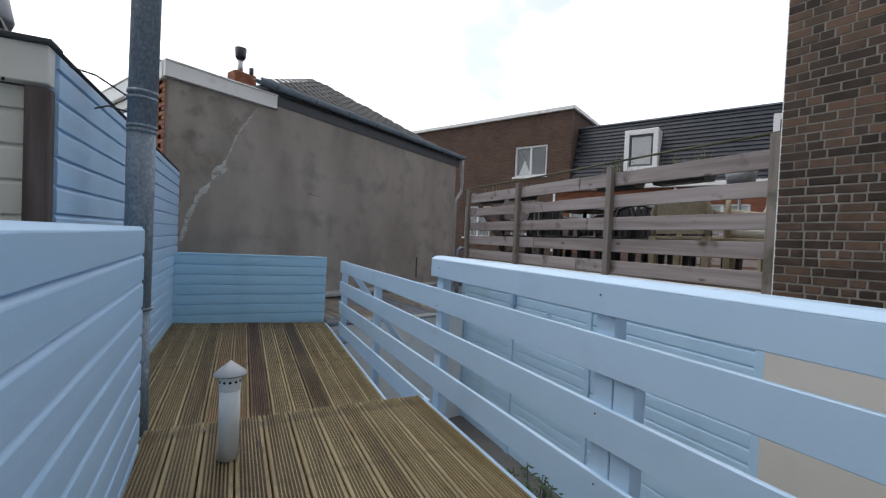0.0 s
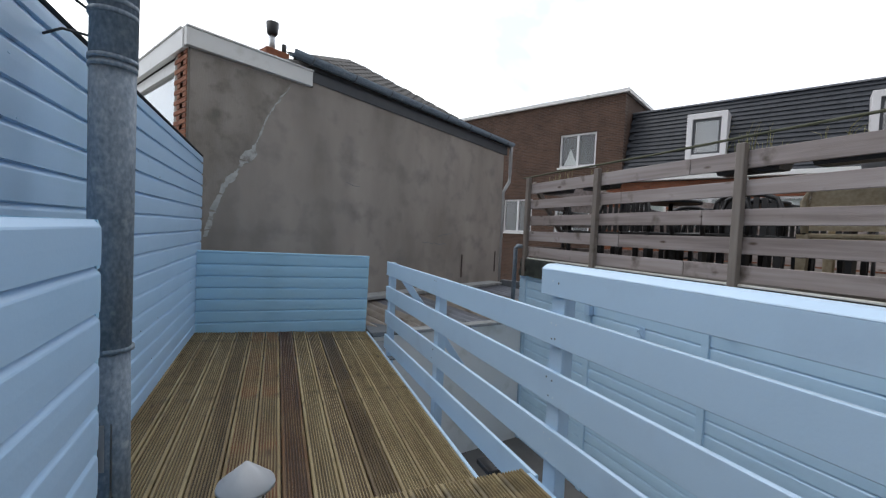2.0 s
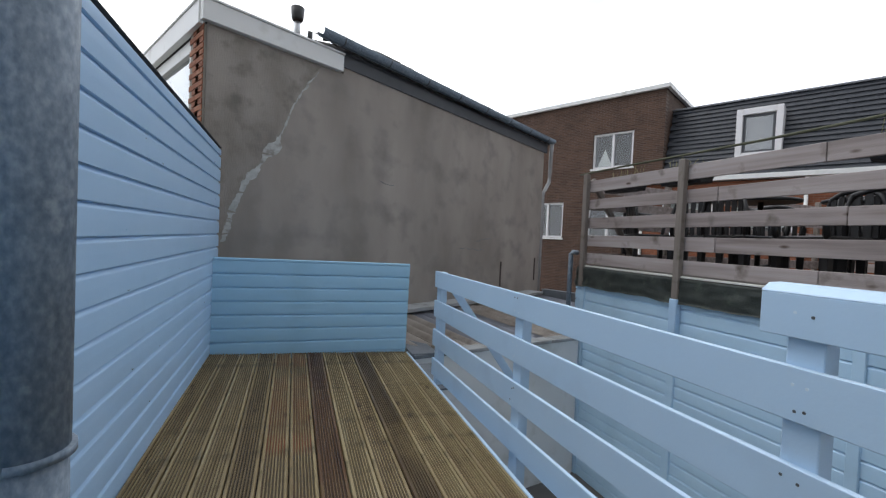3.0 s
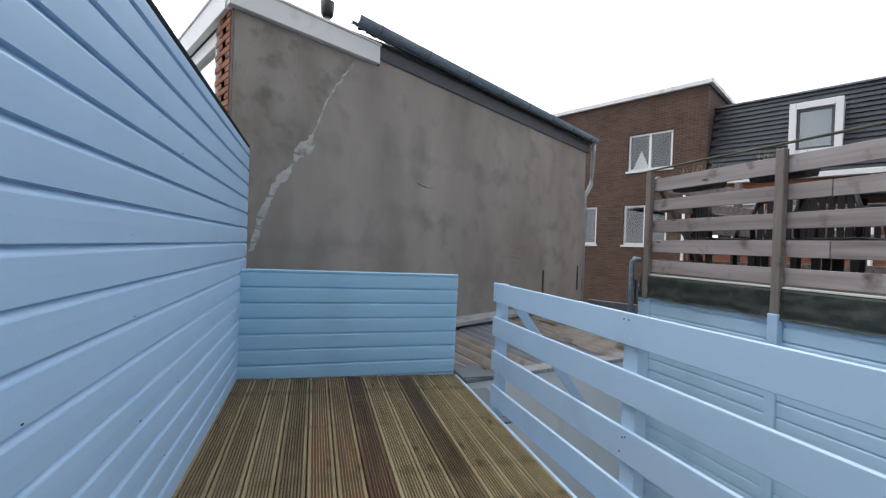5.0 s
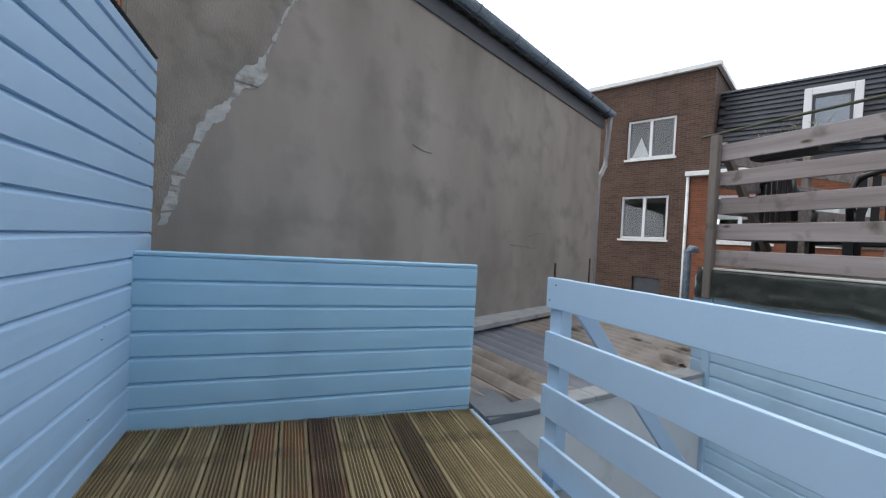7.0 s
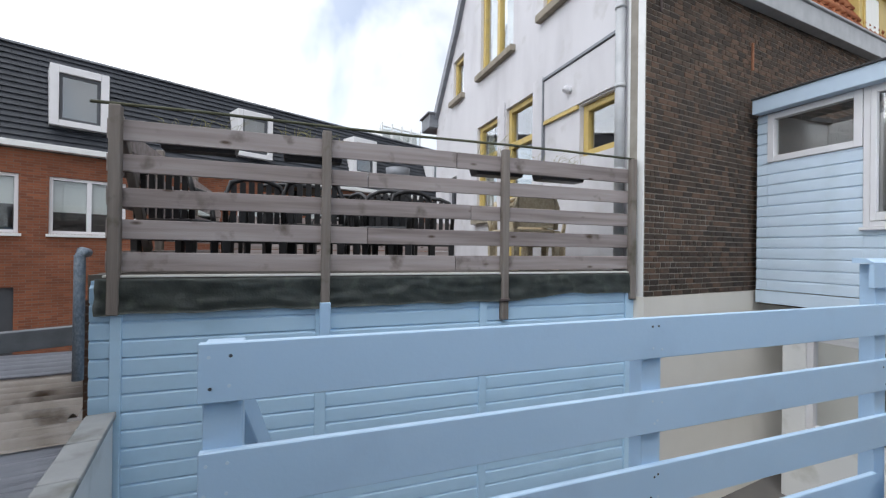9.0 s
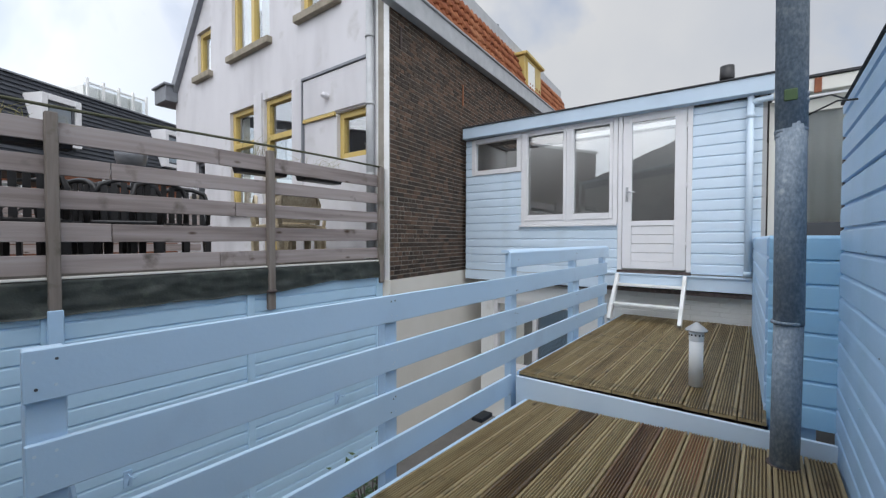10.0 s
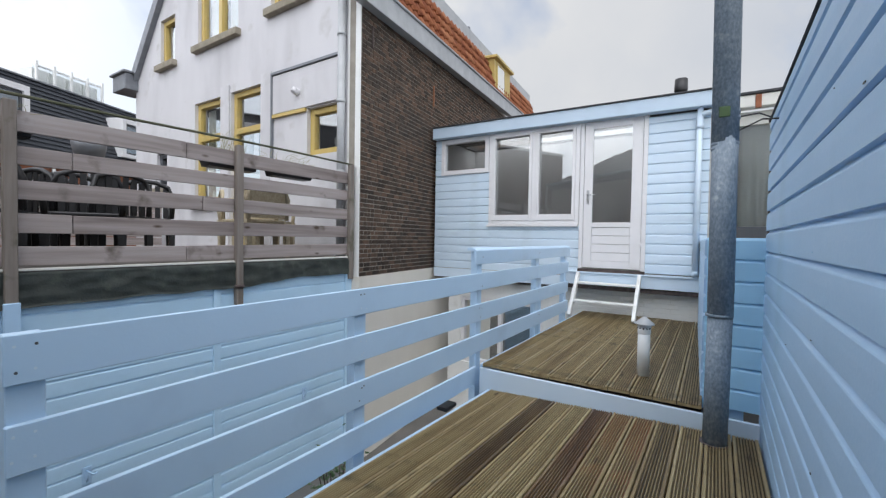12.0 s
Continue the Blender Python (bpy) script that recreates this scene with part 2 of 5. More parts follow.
TARP = material("green_black_tarpaulin", [(0.050, 0.060, 0.056), (0.115, 0.130, 0.118)], 0.42, (7, 7, 7), 60, 0.6, dirt=(0.15, 0.17, 0.145), dirt_scale=7.0, dirt_at=(0.58, 0.74))
BLACK = material("black_plastic", [(0.012, 0.012, 0.013), (0.022, 0.022, 0.024)], 0.45, (8, 8, 8), 90, 0.1)
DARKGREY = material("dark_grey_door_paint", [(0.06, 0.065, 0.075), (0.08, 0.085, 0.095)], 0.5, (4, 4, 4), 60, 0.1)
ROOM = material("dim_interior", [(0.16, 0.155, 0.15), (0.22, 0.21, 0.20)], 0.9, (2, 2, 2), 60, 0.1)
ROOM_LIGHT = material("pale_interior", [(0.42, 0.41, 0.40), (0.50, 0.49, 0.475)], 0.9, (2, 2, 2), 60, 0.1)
CURTAIN = material("white_net_curtain", [(0.76, 0.76, 0.72), (0.84, 0.84, 0.80)], 0.9, (30, 30, 1.5), 200, 0.2)
CHROME = material("steel", [(0.45, 0.46, 0.47), (0.58, 0.59, 0.60)], 0.3, (9, 9, 9), 90, 0.05, metal=0.9)
GROUND = material("paving_ground", [(0.10, 0.095, 0.09), (0.18, 0.17, 0.16)], 0.9, (2, 2, 2), 120, 0.5)
CORRUGATED = material("weathered_corrugated_sheet", [(0.40, 0.34, 0.28), (0.58, 0.525, 0.47), (0.70, 0.66, 0.615)], 0.40, (0.9, 5, 4), 40, 0.05, spread=0.5, per=0.2, dirt=(0.12, 0.078, 0.045), dirt_scale=2.0, dirt_at=(0.58, 0.70))
CORRUGATED_GREY = material("grey_corrugated_sheet", [(0.33, 0.35, 0.40), (0.47, 0.49, 0.545)], 0.36, (0.9, 5, 4), 40, 0.05, dirt=(0.20, 0.16, 0.125), dirt_scale=2.2, dirt_at=(0.60, 0.78))
LEAF = material("glossy_green_leaf", [(0.025, 0.055, 0.018), (0.05, 0.10, 0.03)], 0.4, (12, 12, 12), 90, 0.2)
STRAW = material("dry_grass", [(0.30, 0.25, 0.12), (0.20, 0.22, 0.08)], 0.8, (9, 9, 9), 90, 0.1)
WICKER = material("tan_wicker", [(0.36, 0.29, 0.19), (0.52, 0.45, 0.32)], 0.75, (40, 40, 40), 300, 0.5)
TABLEWOOD = material("brown_tabletop", [(0.14, 0.07, 0.03), (0.24, 0.13, 0.06)], 0.5, (20, 2, 20), 200, 0.2)
TERRACE = material("terrace_planks", [(0.07, 0.06, 0.05), (0.14, 0.12, 0.10)], 0.8, (14, 1.5, 14), 200, 0.3)
CORD = material("dark_cord", [(0.03, 0.03, 0.03), (0.05, 0.05, 0.05)], 0.8, (9, 9, 9), 90, 0.1)
GLASS = glass_material("coated_window_glass", ior=2.3)
PANE = glass_material("plain_window_glass", ior=1.6)
PALEZINC = material("pale_zinc", [(0.36, 0.37, 0.38), (0.48, 0.49, 0.50)], 0.5, (6, 6, 6), 120, 0.12, metal=0.15)
MOSSPOLE = material("mossy_pole", [(0.045, 0.05, 0.028), (0.10, 0.10, 0.06)], 0.8, (9, 2, 9), 150, 0.4)
CLEAR = glass_material("clear_glass", ior=1.3)


def wall_brick_material(name, colors, mortar, across, bw=0.22, bh=0.062):
    """Brick bond for facades that stay far off; across: the wall's own axis."""
    m = bpy.data.materials.new(name)
    m.use_nodes = True
    n, l = m.node_tree.nodes, m.node_tree.links
    b = n["Principled BSDF"]
    co = n.new("ShaderNodeTexCoord")
    sep = n.new("ShaderNodeSeparateXYZ")
    l.new(co.outputs["Object"], sep.inputs[0])
    com = n.new("ShaderNodeCombineXYZ")
    l.new(sep.outputs[across], com.inputs[0])
    l.new(sep.outputs["Z"], com.inputs[1])
    t = n.new("ShaderNodeTexBrick")
    t.inputs["Scale"].default_value = 1.0
    t.inputs["Brick Width"].default_value, t.inputs["Row Height"].default_value = bw, bh
    t.inputs["Mortar Size"].default_value = 0.006
    t.inputs["Color1"].default_value, t.inputs["Color2"].default_value = (*colors[0], 1), (*colors[1], 1)
    t.inputs["Mortar"].default_value = (*mortar, 1)
    l.new(com.outputs[0], t.inputs["Vector"])
    nz = n.new("ShaderNodeTexNoise")
    nz.inputs["Scale"].default_value, nz.inputs["Detail"].default_value = 1.4, 6
    l.new(co.outputs["Object"], nz.inputs["Vector"])
    mix = n.new("ShaderNodeMix")
    mix.data_type, mix.blend_type = 'RGBA', 'MULTIPLY'
    mix.inputs[0].default_value = 0.6
    l.new(t.outputs[0], mix.inputs[6])
    rp = n.new("ShaderNodeValToRGB")
    rp.color_ramp.elements[0].position, rp.color_ramp.elements[1].position = 0.3, 0.65
    rp.color_ramp.elements[0].color = (0.55, 0.52, 0.5, 1)
    l.new(nz.outputs[0], rp.inputs[0])
    l.new(rp.outputs[0], mix.inputs[7])
    l.new(mix.outputs[2], b.inputs["Base Color"])
    bp = n.new("ShaderNodeBump")
    bp.invert = True
    bp.inputs["Strength"].default_value, bp.inputs["Distance"].default_value = 0.7, 0.008
    l.new(t.outputs["Fac"], bp.inputs["Height"])
    l.new(bp.outputs[0], b.inputs["Normal"])
    b.inputs["Roughness"].default_value = 0.9
    return m


BROWNWALL = wall_brick_material("brown_facade_brick", [(0.125, 0.070, 0.046), (0.075, 0.042, 0.030)], (0.16, 0.125, 0.105), "X")
ORANGEWALL = wall_brick_material("orange_facade_brick", [(0.30, 0.105, 0.050), (0.20, 0.066, 0.034)], (0.22, 0.14, 0.10), "X")


# ---- mesh helpers ----
def box(bm, a, b, bev=0.0, m=None):
    """A box from corner a to corner b, its edges bevelled."""
    vs = [bm.verts.new((x, y, z)) for x in (a[0], b[0]) for y in (a[1], b[1]) for z in (a[2], b[2])]
    fs = [bm.faces.new([vs[i] for i in q]) for q in ((0, 1, 3, 2), (4, 6, 7, 5), (0, 4, 5, 1), (2, 3, 7, 6), (0, 2, 6, 4), (1, 5, 7, 3))]
    if bev:
        es = list({e for f in fs for e in f.edges})
        r = bmesh.ops.bevel(bm, geom=es, offset=bev, segments=1, affect='EDGES', profile=0.5)
        vs = list({v for f in r["faces"] for v in f.verts} | {v for v in vs if v.is_valid})
    if m:
        bmesh.ops.transform(bm, matrix=m, verts=[v for v in vs if v.is_valid])
    return bm


def boxes(*items, bev=0.0):
    bm = bmesh.new()
    for a, b in items:
        box(bm, a, b, bev)
    return bm


def tube(bm, pts, r, seg=12, caps=True):
    """A round tube along points; r is one radius or one for each point."""
    rs = r if isinstance(r, (list, tuple)) else [r] * len(pts)
    pts = [Vector(p) for p in pts]
    rings = []
    for i, p in enumerate(pts):
        d = (pts[min(i + 1, len(pts) - 1)] - pts[max(i - 1, 0)])
        if d.length < 1e-6:
            d = Vector((0, 0, 1))
        d.normalize()
        side = d.cross(Vector((0, 0, 1)) if abs(d.z) < 0.9 else Vector((0, 1, 0))).normalized()
        up = side.cross(d)
        rings.append([bm.verts.new(p + rs[i] * (math.cos(2 * math.pi * k / seg) * side + math.sin(2 * math.pi * k / seg) * up)) for k in range(seg)])
    for a, b in zip(rings, rings[1:]):
        for k in range(seg):
            bm.faces.new((a[k], a[(k + 1) % seg], b[(k + 1) % seg], b[k])).smooth = True
    if caps:
        bm.faces.new(rings[0])
        bm.faces.new(rings[-1])
    return bm


def prism(bm, outline, along, place=None):
    """The outline (points in the x-z plane) drawn out along y by along."""
    a = [bm.verts.new((x, 0, z)) for x, z in outline]
    b = [bm.verts.new((x, along, z)) for x, z in outline]
    k = len(outline)
    for i in range(k):
        bm.faces.new((a[i], a[(i + 1) % k], b[(i + 1) % k], b[i]))
    bm.faces.new(a)
    bm.faces.new(b)
    if place:
        bmesh.ops.transform(bm, matrix=place, verts=a + b)
    return bm


def mesh_of(name, bm, mat):
    bmesh.ops.recalc_face_normals(bm, faces=bm.faces)
    me = bpy.data.meshes.new(name)
    bm.to_mesh(me)
    bm.free()
    me.materials.append(mat)
    return me


def part(name, bm, mat, parent=None, label="", m=None):
    """One mesh object, under its thing when a parent is given."""
    ob = new(name, bm if isinstance(bm, bpy.types.Mesh) else mesh_of(name, bm, mat))
    if parent is not None:
        ob.parent = parent
    if m is not None:
        ob.matrix_basis = m
    if label:
        ob["label"] = label
    return ob


def thing(name, label, category, m=None, group="", kind=""):
    ob = new(name)
    ob.empty_display_size = 0.1
    if m is not None:
        ob.matrix_basis = m
    return tagged(ob, label, category, group, kind)


def solid(name, bm, mat, label, category, m=None, kind="", group=""):
    ob = part(name, bm, mat, None, "", m)
    return tagged(ob, label, category, group, kind)


SLOPE = 0.042     # the terrace falls this much a metre towards the railing
TILT = math.degrees(math.atan(SLOPE))
GROUND_Z = -1.9


def sheet(x, z=0.0):
    return z - SLOPE * x


def siding_mesh(length, height, t=0.023):
    """One board of grooved siding along x, its face towards -y: a step at the foot, a chamfer at the top."""
    bm = bmesh.new()
    prof = [(0, 0), (-0.006, 0), (-0.006, 0.004), (-t, 0.005), (-t - 0.001, height * 0.5), (-t, height - 0.022), (-t + 0.002, height - 0.017), (-0.009, height - 0.004), (-0.006, height), (0, height)]
    a = [bm.verts.new((0, y, z)) for y, z in prof]
    b = [bm.verts.new((length, y, z)) for y, z in prof]
    k = len(prof)
    for i in range(k):
        bm.faces.new((a[i], a[(i + 1) % k], b[(i + 1) % k], b[i]))
    bm.faces.new(a)
    bm.faces.new(b)
    return bm


def siding(parent, length, z0, z1, pitch, mat, x0=0.0, y0=0.0, first=None):
    """Boards from z0 to z1 on the parent's own plane y0, facing -y."""
    me = mesh_of("board", siding_mesh(length, pitch), mat)
    z = z0
    while z < z1 - 0.01:
        h = min(pitch, z1 - z)
        data = me if h > pitch - 0.001 else mesh_of("board", siding_mesh(length, h), mat)
        part("board", data, mat, parent, "", Matrix.Translation((x0, y0, z)))
        z += pitch


def facing(p, q):
    """A frame at p whose x runs to q (both on plan); its -y faces to the right hand of that way... seen from above."""
    a = math.degrees(math.atan2(q[1] - p[1], q[0] - p[0]))
    return pose(p[0], p[1], 0, 0, 0, a), math.hypot(q[0] - p[0], q[1] - p[1])


def slab_wall(name, p, q, z0, z1, thick, mat, label):
    """A wall from p to q on plan, its face on that line and its thickness behind it."""
    m, length = facing(p, q)
    return solid(name, boxes(((0, 0.0, z0), (length, thick, z1))), mat, label, "wall", m, "structure")


# ---- ground ----
solid("ground", boxes(((-400, -400, GROUND_Z - 0.3), (400, 400, GROUND_Z))), GROUND, "grey paved ground far below the roof terrace", "ground", kind="structure")

# ---- the terrace decks ----
floor = thing("floor", "roof terrace of grooved treated-pine deck boards, damp and weathered", "floor", kind="structure")


def deck_board_mesh(length, width, thick=0.026, grooves=7, taper=1.0):
    """A grooved board along y with plain rims, its near end narrower by taper."""
    bm = bmesh.new()
    prof = [(-width / 2, -thick), (-width / 2, -0.004), (-width / 2 + 0.004, 0)]
    step = (width - 0.030) / grooves
    for i in range(grooves):
        x = -width / 2 + 0.015 + i * step
        prof += [(x + step * 0.14, 0), (x + step * 0.28, -0.008), (x + step * 0.72, -0.008), (x + step * 0.86, 0)]
    prof += [(width / 2 - 0.004, 0), (width / 2, -0.004), (width / 2, -thick)]
    prism(bm, prof, length)
    for v in bm.verts:
        if v.co.y < 0.001:
            v.co.x *= taper
    # groove floors get their own colour, the dark ones with painted shade
    for f in bm.faces:
        if all(-0.02 < v.co.z < -0.004 for v in f.verts):
            f.material_index = 1
    return bm


def deck(x0, x1, y0, y1, z, count, special, skew=0.0, fall=SLOPE):
    """Boards between x0 and x1; at the near end the outer edge lies skew further in."""
    pitch = (x1 - x0) / count
    taper = (x1 - x0 - skew) / (x1 - x0)
    plain = (DECK, GROOVE)
    looks = {}
    for pair_ in [plain] + list(special.values()):
        if pair_ not in looks:
            me = mesh_of("deck_board", deck_board_mesh(y1 - y0, pitch - 0.007, taper=taper), pair_[0])
            me.materials.append(pair_[1])
            looks[pair_] = me
    for i in range(count):
        x = x0 + (i + 0.5) * pitch * taper
        yaw = -math.degrees(math.atan2((i + 0.5) * pitch * (1 - taper), y1 - y0))
        look_ = special.get(i, plain)
        part("deck_board", looks[look_], look_[0], floor, "", pose(x, y0 + random.uniform(-0.006, 0.006), z - fall * x + random.uniform(-0.0015, 0.0015), 0, math.degrees(fall) + random.uniform(-0.3, 0.3), yaw))


deck(0.005, 1.895, 3.49, 6.985, 0.014, 13, {4: (DECK, GROOVE_ORANGE), 5: (DECK, GROOVE_ORANGE), 6: (DECK_RED, GROOVE_RED), 8: (DECK, GROOVE_RED), 9: (DECK_DARK, GROOVE)}, skew=0.13)
deck(0.295, 1.87, 0.22, 3.44, 0.138, 11, {3: (DECK, GROOVE_RED)}, fall=0.006)
riser = boxes(((0.0, 3.445, -0.16), (1.88, 3.472, 0.092)), bev=0.003)
part("riser", riser, PALE, floor, "pale painted riser board")
part("joist_frame", boxes(((0.0, 3.474, -0.30), (1.70, 6.96, -0.034)), ((0.32, 0.22, -0.30), (1.84, 3.442, 0.070))), DARKPOST, floor, "dark joists under the boards", pose(0, 0, 0, 0, TILT, 0))
part("edge_board", boxes(((0.0, 0.0, -0.20), (0.022, 3.49, -0.004)), bev=0.003), RAIL, floor, "blue painted edge board", pose(1.768, 3.49, -0.061, 0, 0, -math.degrees(math.atan2(0.13, 3.495))))
part("edge_board", boxes(((1.877, 0.25, -0.2), (1.902, 3.42, 0.110)), bev=0.003), BLUE, floor, "blue painted edge board")

# ---- tall boarded wall beside the deck, the flank of the neighbour's shed ----
lm, ll = facing((-0.035, 3.235), (0.004, 7.26))
# its face looks to +x: the frame's -y must point to +x, so it runs from the near end to the far end
wall_left = thing("wall_left", "tall light-blue painted boarded wall with a dark roof edge", "wall", lm, kind="structure")
siding(wall_left, ll, -0.138, 1.952, 0.126, BLUE)
part("backing", boxes(((0.0, 0.0, -0.4), (ll, 0.05, 1.945))), BLUE, wall_left)
chip_rng = random.Random(21)
for k in range(26):
    n_ = chip_rng.randrange(2, 15)
    u_, w_ = chip_rng.uniform(0.2, ll - 0.2), chip_rng.uniform(0.004, 0.018)
    z_ = n_ * 0.126 - 0.012 + chip_rng.choice((0.012, 0.105, chip_rng.uniform(0.02, 0.10)))
    part("paint_chip", boxes(((u_, -0.0256, z_), (u_ + w_, -0.0225, z_ + chip_rng.uniform(0.0015, 0.004)))), DARKGREY if chip_rng.random() < 0.5 else BLUE_DEEP, wall_left)
part("roof_edge", boxes(((-0.04, -0.027, 1.952), (ll + 0.005, 0.09, 1.962)), bev=0.004), BITUMEN, wall_left, "dark felt roof edge")

# ---- low boarded wall beside the upper deck ----
lm2, ll2 = facing((0.385, 0.36), (0.288, 3.237))
wall_low = thing("wall_low", "low light-blue boarded parapet beside the upper deck", "wall", lm2, kind="structure")
siding(wall_low, ll2, 0.048, 1.208, 0.129, BLUE)
part("core", boxes(((0.0, 0.0, -0.2), (ll2, 0.22, 1.203))), BLUE, wall_low)
em, el = facing((0.300, 3.243), (-0.034, 3.243))
wall_low_end = thing("wall_low_end", "blue boarded end of the low parapet", "wall", em, kind="structure")
siding(wall_low_end, el, 0.084, 1.208, 0.1405, BLUE_DEEP)

# ---- panel at the far end of the deck ----
panel = thing("wall_end_panel", "low sky-blue boarded end panel standing on the deck", "wall", pose(0, 7.0, 0, 0, 0.8, 0), kind="structure")
siding(panel, 1.89, -0.014, 0.910, 0.130, BLUE_DEEP)
part("foot_board", boxes(((0.0, -0.022, -0.085), (1.89, 0.0, -0.016)), bev=0.002), BLUE_DEEP, panel)
part("back_frame", boxes(((0.0, 0.0, -0.02), (1.885, 0.045, 0.906)), bev=0.003), BLUE_DEEP, panel)

# ---- railing ----
railing = thing("railing", "light-blue painted plank railing along the deck edge", "railing", kind="structure")


def rail_board(y0, y1, ztop, zbot, x=1.935, t=0.022):
    """One level plank of the railing."""
    return part("rail_board", boxes(((x, y0, zbot), (x + t, y1, ztop)), bev=0.003), RAIL, railing)


rail_board(0.80, 6.252, 0.876, 0.729)
rail_board(0.80, 6.249, 0.611, 0.462)
rail_board(0.80, 6.254, 0.346, 0.196)
rail_board(3.43, 6.249, 0.081, -0.070)
top = bmesh.new()
box(top, (1.935, 0.74, 0.952), (1.957, 3.465, 1.0705), 0.003)
part("rail_board", top, RAIL, railing)
cap = bmesh.new()
prism(cap, [(0.0, 0.0), (0.003, 0.004), (0.032, 0.022), (0.085, 0.024), (0.085, 0.0)], 2.725, Matrix.Translation((1.935, 0.74, 1.071)))
part("rail_cap", cap, RAIL, railing, "bevelled blue cap")
for y, zt, z0 in ((6.199, 0.87, -0.5), (4.805, 0.86, -0.5), (3.36, 1.065, -0.5), (1.94, 1.065, -0.5), (1.845, 0.77, -0.5), (0.86, 1.065, -0.3)):
    part("post", boxes(((1.958, y - 0.045, z0), (2.02, y + 0.045, zt)), bev=0.003), RAIL, railing)
p0, p1 = Vector((2.04, 6.20, 0.80)), Vector((2.83, 5.95, -0.36))
brace = bmesh.new()
box(brace, (-0.02, -0.035, 0), (0.02, 0.035, (p1 - p0).length), 0.003)
part("brace", brace, RAIL, railing, "slanting blue brace", Matrix.Translation(p0) @ (p1 - p0).to_track_quat('Z', 'Y').to_matrix().to_4x4())
for y in (6.225, 6.175, 4.82, 4.79, 3.375, 3.345, 1.94):
    for z in (0.84, 0.765, 0.575, 0.50, 0.31, 0.23) if y > 4 else (1.02, 0.83, 0.765, 0.57, 0.50, 0.31, 0.23):
        bm = bmesh.new()
        q = random.uniform(-0.012, 0.012)
        tube(bm, [(1.9365, y + q, z + q * 0.6), (1.9340, y + q, z + q * 0.6)], 0.0045, 8)
        part("screw", bm, DARKGREY if random.random() < 0.35 else PALE, railing)

# ---- standing zinc pipe and the small white vent ----
pipe = thing("downpipe", "tall galvanised zinc flue pipe standing on the deck", "pipe", pose(0.226, 3.650, -0.004))
bm = bmesh.new()
tube(bm, [(0, 0, 0.0), (-0.006, -0.02, 0.77)], 0.063, 24)
part("lower_length", bm, ZINC, pipe)
bm = bmesh.new()
tube(bm, [(-0.006, -0.02, 0.745), (0.0, -0.038, 1.93)], 0.066, 24)
part("middle_length", bm, ZINC, pipe)
bm = bmesh.new()
tube(bm, [(0.0, -0.038, 1.76), (0.026, -0.05, 4.6)], 0.0685, 24)
part("upper_length", bm, ZINC, pipe)
for z, r in ((0.755, 0.0685), (1.728, 0.0695), (1.752, 0.0710), (1.90, 0.071), (1.935, 0.0712)):
    bm = bmesh.new()
    tube(bm, [(0.0, -0.024 * z, z - 0.008), (0.0, -0.024 * z, z + 0.008)], r, 24)
    part("collar", bm, ZINC, pipe, "raised pipe collar")
bm = bmesh.new()
box(bm, (-0.02, 0.022, 1.895), (0.035, 0.036, 1.955), 0.004)
part("tape", bm, LEAF, pipe, "scrap of green tape")
def pipe_patch(a0, a1, z0, z1, r, lean):
    """A thin curved strip on the pipe between two angles."""
    bm = bmesh.new()
    rows = [[bm.verts.new((r * math.cos(a0 + (a1 - a0) * k / 6), lean * z + r * math.sin(a0 + (a1 - a0) * k / 6), z)) for k in range(7)] for z in (z0, z1)]
    for k in range(6):
        bm.faces.new((rows[0][k], rows[0][k + 1], rows[1][k + 1], rows[1][k])).smooth = True
    bmesh.ops.solidify(bm, geom=list(bm.faces), thickness=0.002)
    return bm


part("paint_smear", pipe_patch(-2.0, -1.55, 0.33, 0.50, 0.0642, -0.026), PALEZINC, pipe, "whitish paint smear")
part("paint_smear", pipe_patch(-1.30, -1.22, 0.22, 0.50, 0.0642, -0.026), PALEZINC, pipe)
part("seam", pipe_patch(3.3, 3.5, 0.76, 1.72, 0.0685, -0.021), GREYZINC, pipe, "folded lengthwise seam")
bm = bmesh.new()
tube(bm, [(0, 0, 0.0), (0, 0, 0.008)], 0.078, 20)
part("foot_flange", bm, DARKPOST, pipe, "rusty foot ring")

vent = thing("vent_pipe", "small white painted vent pipe with a conical cap on the deck", "vent", pose(0.697, 2.997, 0.134))
bm = bmesh.new()
tube(bm, [(0, 0, 0.0), (0, 0, 0.41)], 0.045, 20)
part("pipe", bm, TRIM, vent)
bm = bmesh.new()
tube(bm, [(0, 0, 0.325), (0, 0, 0.329), (0, 0, 0.41)], [0.045, 0.048, 0.048], 20)
part("collar", bm, TRIM, vent)
bm = bmesh.new()
tube(bm, [(0, 0, 0.398), (0, 0, 0.406), (0, 0, 0.462)], [0.073, 0.071, 0.004], 20)
part("cap", bm, PALEZINC, vent, "grey conical metal cap")
for k in range(12):
    a = k * math.pi / 6
    bm = bmesh.new()
    tube(bm, [(0.0478 * math.cos(a), 0.0478 * math.sin(a), 0.37), (0.0492 * math.cos(a), 0.0492 * math.sin(a), 0.37)], 0.0065, 8)
    part("hole", bm, BLACK, vent)

